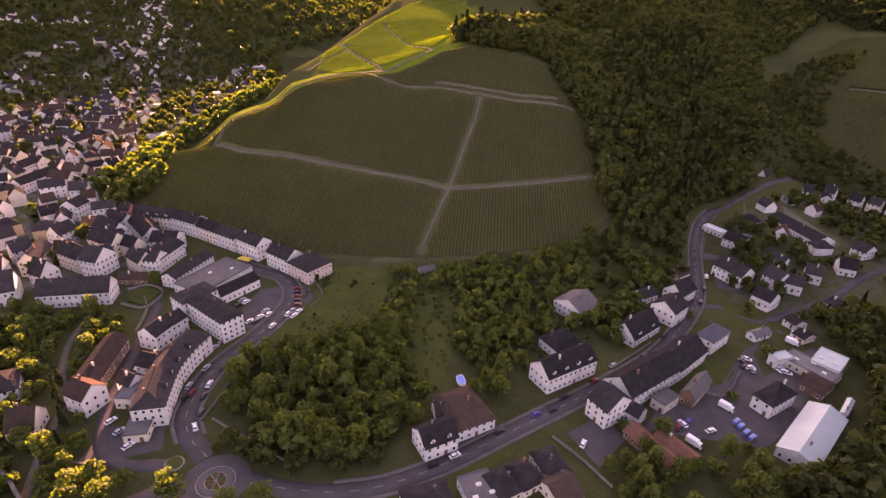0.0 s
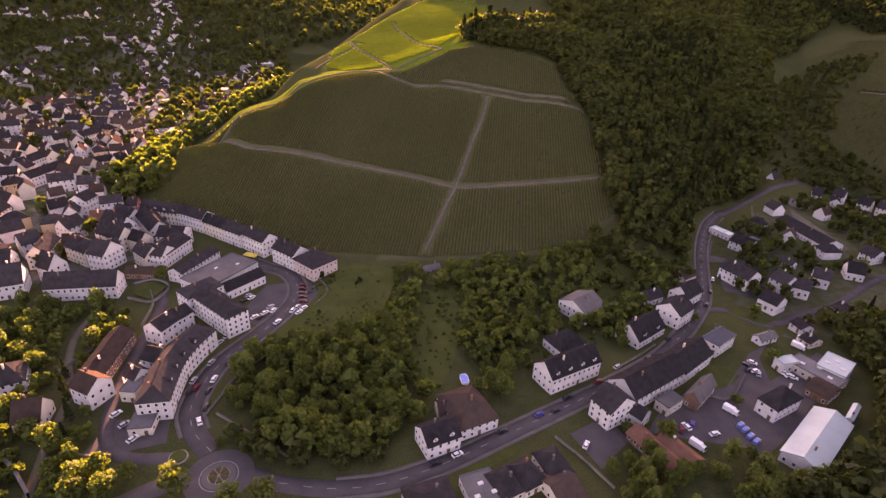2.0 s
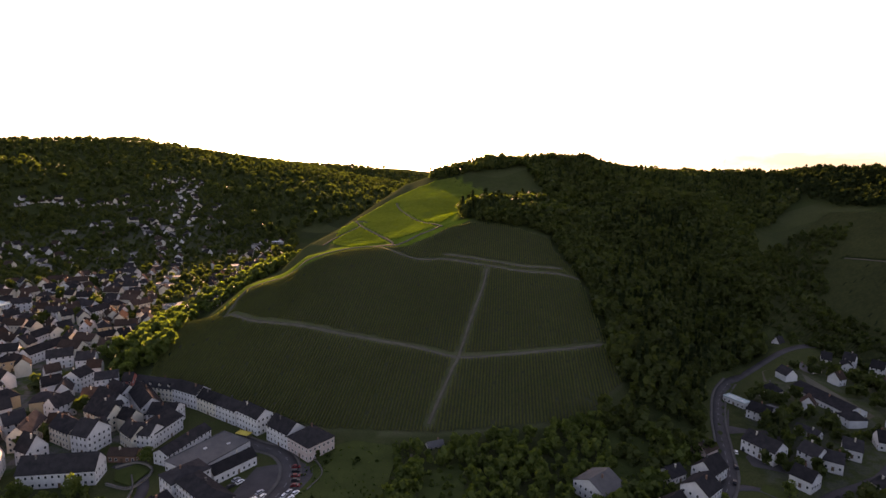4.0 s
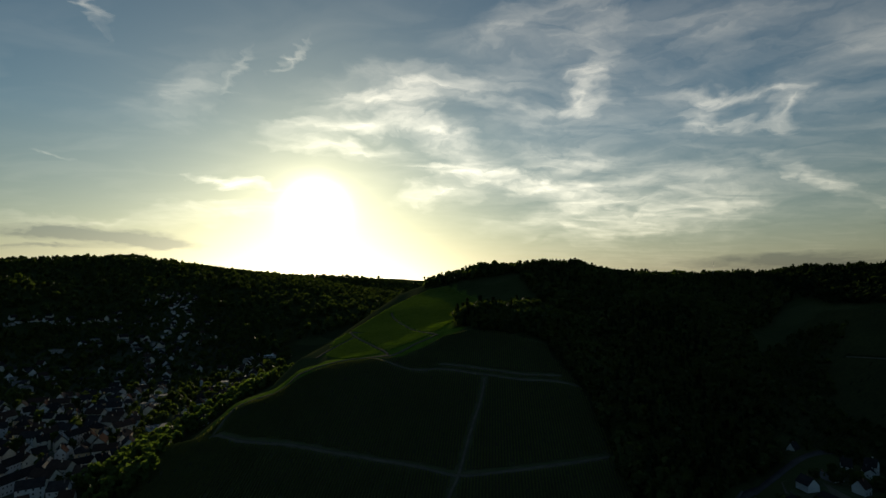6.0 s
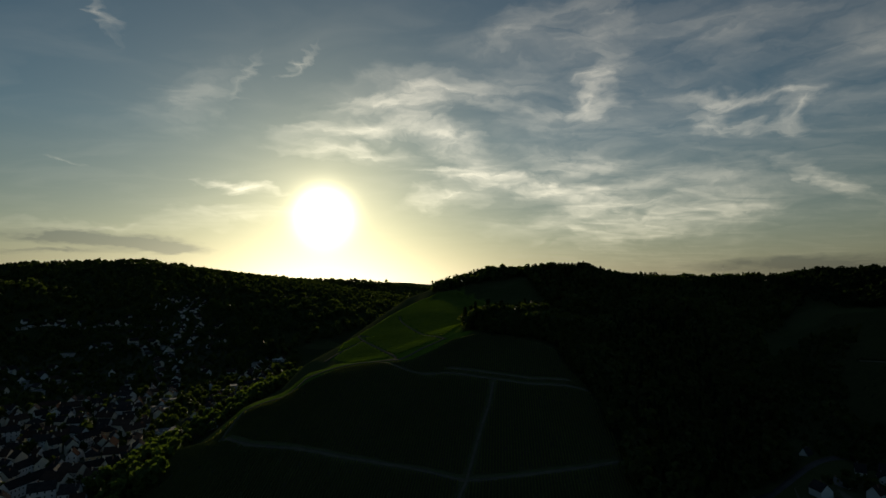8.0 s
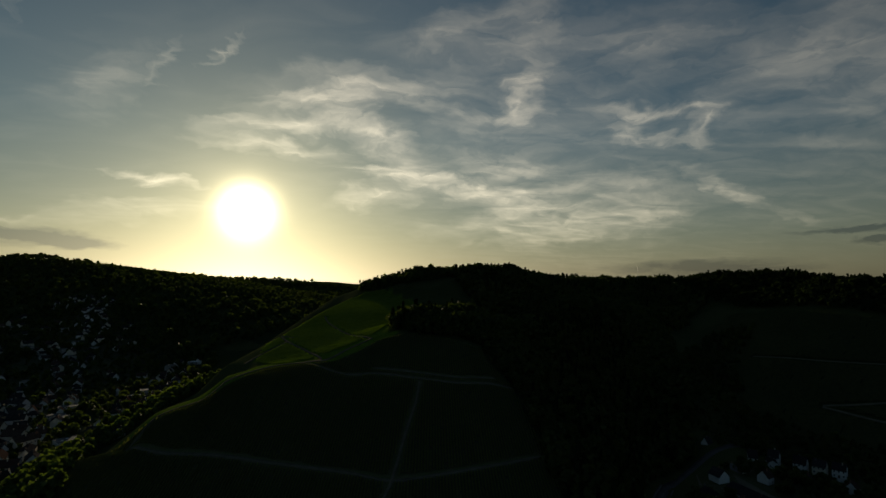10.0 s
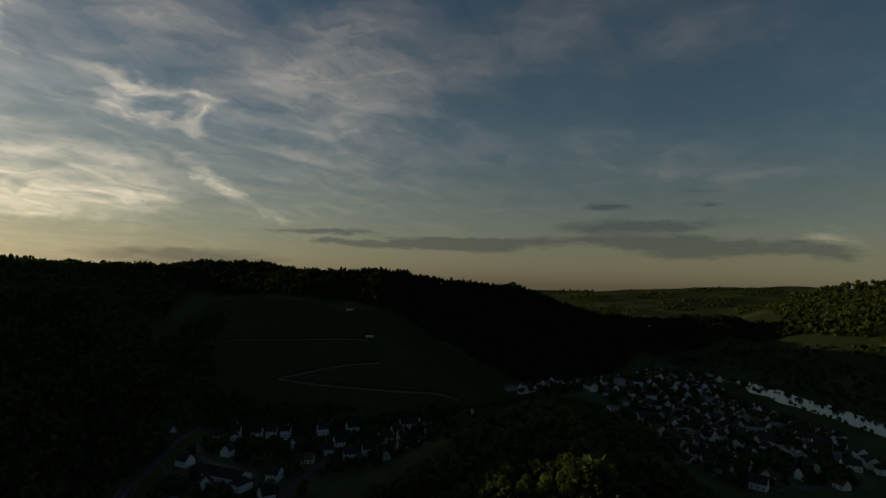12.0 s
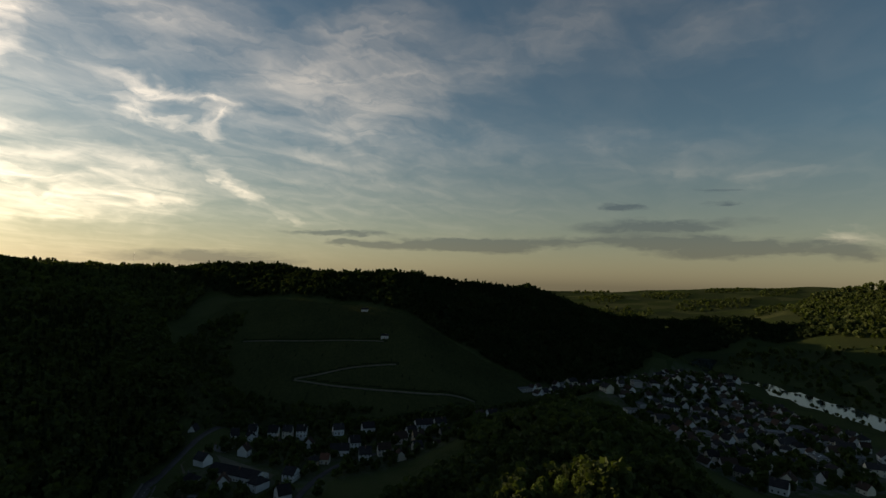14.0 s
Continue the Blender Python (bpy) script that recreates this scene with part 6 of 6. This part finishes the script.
def car(paint_no):
    t = new("car", None)
    shell = [(-2.1, 0.28), (2.1, 0.28), (2.17, 0.55), (2.05, 0.78), (1.05, 0.92), (-1.85, 0.96), (-2.12, 0.85), (-2.17, 0.5)]
    part("body", *loft(shell, 0.86, 0.84, 0.6), PAINTS[paint_no], t)
    part("window", *loft([(-1.8, 0.95), (1.1, 0.91), (0.45, 1.38), (-1.35, 1.40)], 0.78, 0.62, 1.0), glass, t, "dark car windows")
    part("roof", *loft([(-1.38, 1.385), (0.48, 1.365), (0.38, 1.45), (-1.25, 1.46)], 0.63, 0.60, 1.4), PAINTS[paint_no], t)
    for x in (-1.3, 1.3):
        for y in (-0.76, 0.76):
            wheel(x, y, 0.31, t)
    return tagged(t, "%s parked hatchback car on the asphalt" % CAR_WORDS[paint_no], "car", group="cars in the streets")


def van(tarp):
    t = new("van", None)
    part("body", *loft([(-3.0, 0.4), (1.4, 0.4), (1.4, 2.7), (-3.0, 2.75)], 1.05, 1.05, 1.0), PAINTS[7 if tarp else 6], t)
    part("cab", *loft([(1.42, 0.4), (3.0, 0.4), (3.05, 1.1), (2.6, 2.1), (1.42, 2.2)], 1.0, 0.92, 1.2), PAINTS[0], t, "white driver's cab")
    part("window", *loft([(2.5, 1.2), (3.07, 1.2), (2.68, 2.0), (2.4, 2.0)], 0.9, 0.85, 1.3), glass, t, "dark windscreen")
    for x in (-2.0, 2.1):
        for y in (-0.9, 0.9):
            wheel(x, y, 0.38, t)
    if tarp:
        t.scale = (0.62, 0.72, 0.62)
    return tagged(t, "white box van with %s load box" % ("a blue" if tarp else "a white"), "van", group="vans in the works yard")


garage = {}


def park(x, y, rot, kind):
    m = pose(*on_ground(x, y, 0.13), 0, 0, rot)
    if kind in garage:
        return copy_thing(garage[kind], m)
    garage[kind] = car(kind) if kind < 6 else van(kind == 7)
    garage[kind].matrix_basis = m @ Matrix.Diagonal((*garage[kind].scale, 1))


park(-70.1, 247.7, 5, 4)
park(-69.2, 244.1, 5, 2)
park(-68.2, 239.8, 5, 4)
park(-67.3, 236.2, 5, 2)
park(-66.2, 231.9, 5, 4)
park(-69.3, 223.4, 77, 0)
park(-67.8, 226.5, 77, 1)
park(-64.5, 225.9, 60, 0)
park(-65.8, 221.9, 60, 0)
park(-74.0, 212.9, 68, 0)
park(-78.7, 222.6, 77, 0)
park(-81.0, 225.7, 60, 1)
park(-82.2, 220.3, 60, 0)
park(-83.1, 216.0, 68, 2)
park(-93.0, 233.5, 60, 0)
park(-95.6, 235.3, 60, 1)
park(-96.1, 229.8, 60, 2)
park(-86.0, 216.3, 60, 0)
park(-95.0, 195.2, 60, 1)
park(-93.2, 200.1, 60, 1)
park(-93.3, 181.1, 76, 1)
park(-95.9, 169.5, 88, 1)
park(-93.0, 165.4, 88, 4)
park(-94.7, 163.1, 88, 2)
park(-88.1, 170.8, 88, 0)
park(-87.6, 163.9, 88, 2)
park(-85.1, 154.7, 99, 2)
park(-84.6, 147.4, 121, 0)
park(-85.8, 181.8, 76, 2)
park(-83.5, 185.4, 65, 2)
park(-81.0, 189.3, 65, 1)
park(-80.0, 193.7, 65, 0)
park(-116.4, 149.6, 60, 0)
park(-104.1, 138.0, 60, 0)
park(-110.6, 144.6, 60, 1)
park(11.2, 136.0, 32, 0)
park(3.3, 131.7, 25, 2)
park(28.5, 147.9, 32, 2)
park(43.7, 157.1, 32, 5)
park(50.8, 159.6, 32, 2)
park(77.8, 178.3, 33, 0)
park(72.3, 177.9, 33, 4)
park(83.7, 188.3, 37, 1)
park(100.0, 195.4, 37, 2)
park(115.2, 211.5, 48, 2)
park(56.8, 167.5, 33, 2)
park(97.9, 151.8, 60, 4)
park(100.4, 153.4, 110, 0)
park(103.2, 154.7, 60, 5)
park(109.9, 150.1, 20, 0)
park(144.3, 192.9, 110, 2)
park(147.8, 194.9, -35, 0)
park(145.9, 188.9, 20, 0)
park(143.6, 189.3, 20, 2)
park(146.6, 186.8, 60, 1)
park(158.9, 189.0, 60, 0)
park(159.9, 186.7, 20, 0)
park(161.0, 185.4, -35, 0)
park(159.5, 212.1, -35, 1)
park(58.7, 142.4, 60, 0)
park(158.0, 259.7, 68, 2)
park(165.5, 273.8, 68, 0)
park(171.2, 277.0, 60, 2)
park(148.7, 244.3, 56, 2)
park(177.1, 208.2, -50, 6)
park(182.5, 212.8, -50, 6)
park(100.4, 143.5, -50, 6)
park(122.3, 154.9, 35, 7)
park(122.9, 152.5, 35, 7)
park(123.3, 149.3, 35, 7)
park(124.2, 146.7, 35, 7)
park(122.1, 162.6, -50, 6)


# ---- garden and roadside things ----
pool_blue = mottled("pool_liner", (0.05, 0.22, 0.62), (0.08, 0.30, 0.75), 0.5, 4.0, 0.4)
steel = mottled("galvanised_steel", (0.30, 0.31, 0.32), (0.42, 0.43, 0.44), 0.8, 5.0, 0.5, 0.8)


def swimming_pool(x, y, rot):
    t = new("swimming_pool", None)
    t.matrix_basis = pose(*on_ground(x, y, 0.12), 0, 0, rot)

    def oval(a, b3, z):
        return [(math.copysign(abs(math.cos(q)) ** 0.6, math.cos(q)) * a, math.copysign(abs(math.sin(q)) ** 0.6, math.sin(q)) * b3, z) for q in (2 * math.pi * i / 28 for i in range(28))]
    n = 28
    rings = [oval(1.75, 3.0, 0), oval(1.75, 3.0, 1.15), oval(1.55, 2.8, 1.15), oval(1.55, 2.8, 0.9)]
    v = [p for r in rings for p in r]
    f = [(k2 * n + i, k2 * n + (i + 1) % n, (k2 + 1) * n + (i + 1) % n, (k2 + 1) * n + i) for k2 in range(3) for i in range(n)]
    part("rim", v, f, PAINTS[0], t, "white pool wall and rim")
    part("water", oval(1.56, 2.81, 0.98), [tuple(range(n))], pool_blue, t, "bright blue pool water")
    lad = boxes((1.5, 1.56, -0.3, -0.24, 0.2, 1.7), (1.5, 1.56, 0.24, 0.3, 0.2, 1.7), (1.5, 1.56, -0.24, 0.24, 1.2, 1.25), (1.5, 1.56, -0.24, 0.24, 0.8, 0.85))
    part("ladder", *lad, steel, t)
    tagged(t, "white oval above-ground pool with bright blue water", "pool")


swimming_pool(15, 176, 12)
v, f = [], []
t = new("trampoline", None)
t.matrix_basis = pose(*on_ground(104, 226, 0.1))
ring = [(2.0 * math.cos(2 * math.pi * i / 20), 2.0 * math.sin(2 * math.pi * i / 20)) for i in range(20)]
part("mat", [(x, y, 0.85) for x, y in ring], [tuple(range(20))], PAINTS[7], t, "round blue mat")
for i in range(5):
    x, y = ring[i * 4]
    part("leg", *box(x * 0.98 - 0.04, x * 0.98 + 0.04, y * 0.98 - 0.04, y * 0.98 + 0.04, 0, 0.84), steel, t)
tagged(t, "round blue garden trampoline on the grass", "trampoline")


def mast(x, y, tall):
    t = new("radio_mast", None)
    t.matrix_basis = pose(*on_ground(x, y))
    for sx, sy in ((-1, -0.6), (1, -0.6), (0, 1.1)):
        part("leg", *trunk_rings(0.14, 0.1, tall, 5, (-sx * 0.7, -sy * 0.7), (sx, sy, 0.01)), steel, t)
    for i in range(8):
        q = 1 - 0.7 * i / 8
        z = tall * (i + 0.5) / 8
        part("brace", *boxes((-q, q, -0.65 * q, -0.55 * q, z, z + 0.12), (-0.06, 0.06, -0.6 * q, 1.1 * q, z + 0.3, z + 0.42)), steel, t)
    part("antenna", *box(-0.1, 0.1, -0.1, 0.1, tall, tall + 5), steel, t)
    tagged(t, "slim grey lattice radio mast on the ridge", "mast")


mast(565, 1085, 30)


def wall_run(line, wide, tall, label, step=2.0):
    """A low wall that follows the ground, with a coping."""
    v, f = ribbon(line, wide, tall, 0.0, tall + 0.4, step)
    t = tagged(part("garden_wall", v, f, stone), label, "wall")
    v, f = ribbon(line, wide + 0.16, tall + 0.1, 0.0, 0.09, step)
    part("coping", v, f, paving, t)


wall_run([(-154, 229), (-142, 226), (-138, 234), (-140, 243), (-150, 248), (-158, 243)], 0.6, 1.2, "curved stone wall round a small lawn")
wall_run([(-135, 205), (-139, 224), (-146, 236)], 0.5, 1.4, "stone retaining wall beside the lane")
wall_run([(-84, 150), (-82, 160), (-80, 172), (-70, 192)], 0.4, 0.9, "low stone wall along the curved street")
wall_run([(-80, 152), (-70, 146), (-58, 139), (-48, 133)], 0.5, 0.8, "stone wall edging the path below the copse")
wall_run([(84, 188), (96, 197), (107, 206)], 0.35, 1.0, "pale garden wall in front of the houses")
wall_run([(112, 176), (125, 170), (140, 186)], 0.35, 1.2, "garden wall round the green lawn")
wall_run([(-60, 229), (-56, 242), (-62, 254), (-74, 262)], 0.4, 0.8, "low wall round the car park")
wall_run([(48, 146), (56, 136), (64, 124)], 0.35, 1.0, "wall beside the drive")
wall_run([(-146, 129), (-133, 121), (-122, 112)], 0.9, 4.2, "pale coped castle wall among trees")
wall_run([(-137, 140), (-127, 126), (-117, 112)], 0.7, 2.2, "stone parapet along the castle lane")
wall_run([(-123, 131), (-116, 129), (-107, 130)], 0.6, 2.0, "stone retaining wall below the trees")
wall_run([(-152, 172), (-148, 186), (-143, 204)], 0.5, 1.2, "stone wall between lane and garden terrace")


def canopy(name, x, y, rot, long, deep, tall, material, label, category):
    """A light roof of cloth on four posts."""
    t = new(name, None)
    t.matrix_basis = pose(*on_ground(x, y, 0.1), 0, 0, rot)
    a, b3 = long / 2, deep / 2
    low = [(-a, -b3), (a, -b3), (a, b3), (-a, b3)]
    v = [(p, q, tall - 0.25) for p, q in low] + [(p, q, tall) for p, q in low] + [(-a * 0.5, 0, tall + deep * 0.22), (a * 0.5, 0, tall + deep * 0.22)]
    part("cover", v, [(3, 2, 1, 0), (0, 1, 5, 4), (1, 2, 6, 5), (2, 3, 7, 6), (3, 0, 4, 7), (4, 5, 9, 8), (5, 6, 9), (6, 7, 8, 9), (7, 4, 8)], material, t)
    for p, q in low:
        part("post", *box(p * 0.96 - 0.04, p * 0.96 + 0.04, q * 0.96 - 0.04, q * 0.96 + 0.04, -0.1, tall - 0.25), steel, t)
    tagged(t, label, category)


cloth_yellow = mottled("yellow_cloth", (0.55, 0.36, 0.06), (0.72, 0.50, 0.10), 0.6, 4.0, 0.8)
cloth_white = mottled("white_cloth", (0.66, 0.66, 0.66), (0.80, 0.80, 0.80), 0.6, 4.0, 0.8)
canopy("market_stall", -107, 276, -20, 8, 4.5, 3.0, cloth_yellow, "yellow market stall canopy beside the row of houses", "market stall")
canopy("party_tent", -116, 176, -20, 7, 5, 4.0, cloth_white, "white tent in the yard behind the terrace", "tent")
canopy("marquee", -305, 972, 10, 18, 11, 4.5, cloth_white, "white marquee at the foot of the vineyard spur", "tent")
island = disc("traffic_island", -85, 131, 0, 3.2, 0.0, 0.32, stone, "planted traffic island before the roundabout", "traffic island", "")
n9 = 14
ring9 = [(-85 + 2.7 * math.cos(2 * math.pi * i / n9), 131 + 2.7 * math.sin(2 * math.pi * i / n9)) for i in range(n9)]
part("planting", [(x, y, 0.33) for x, y in ring9] + [(x, y, 0.75) for x, y in ring9], [tuple(range(n9, 2 * n9))] + [(q, (q + 1) % n9, n9 + (q + 1) % n9, n9 + q) for q in range(n9)], lawn, island)
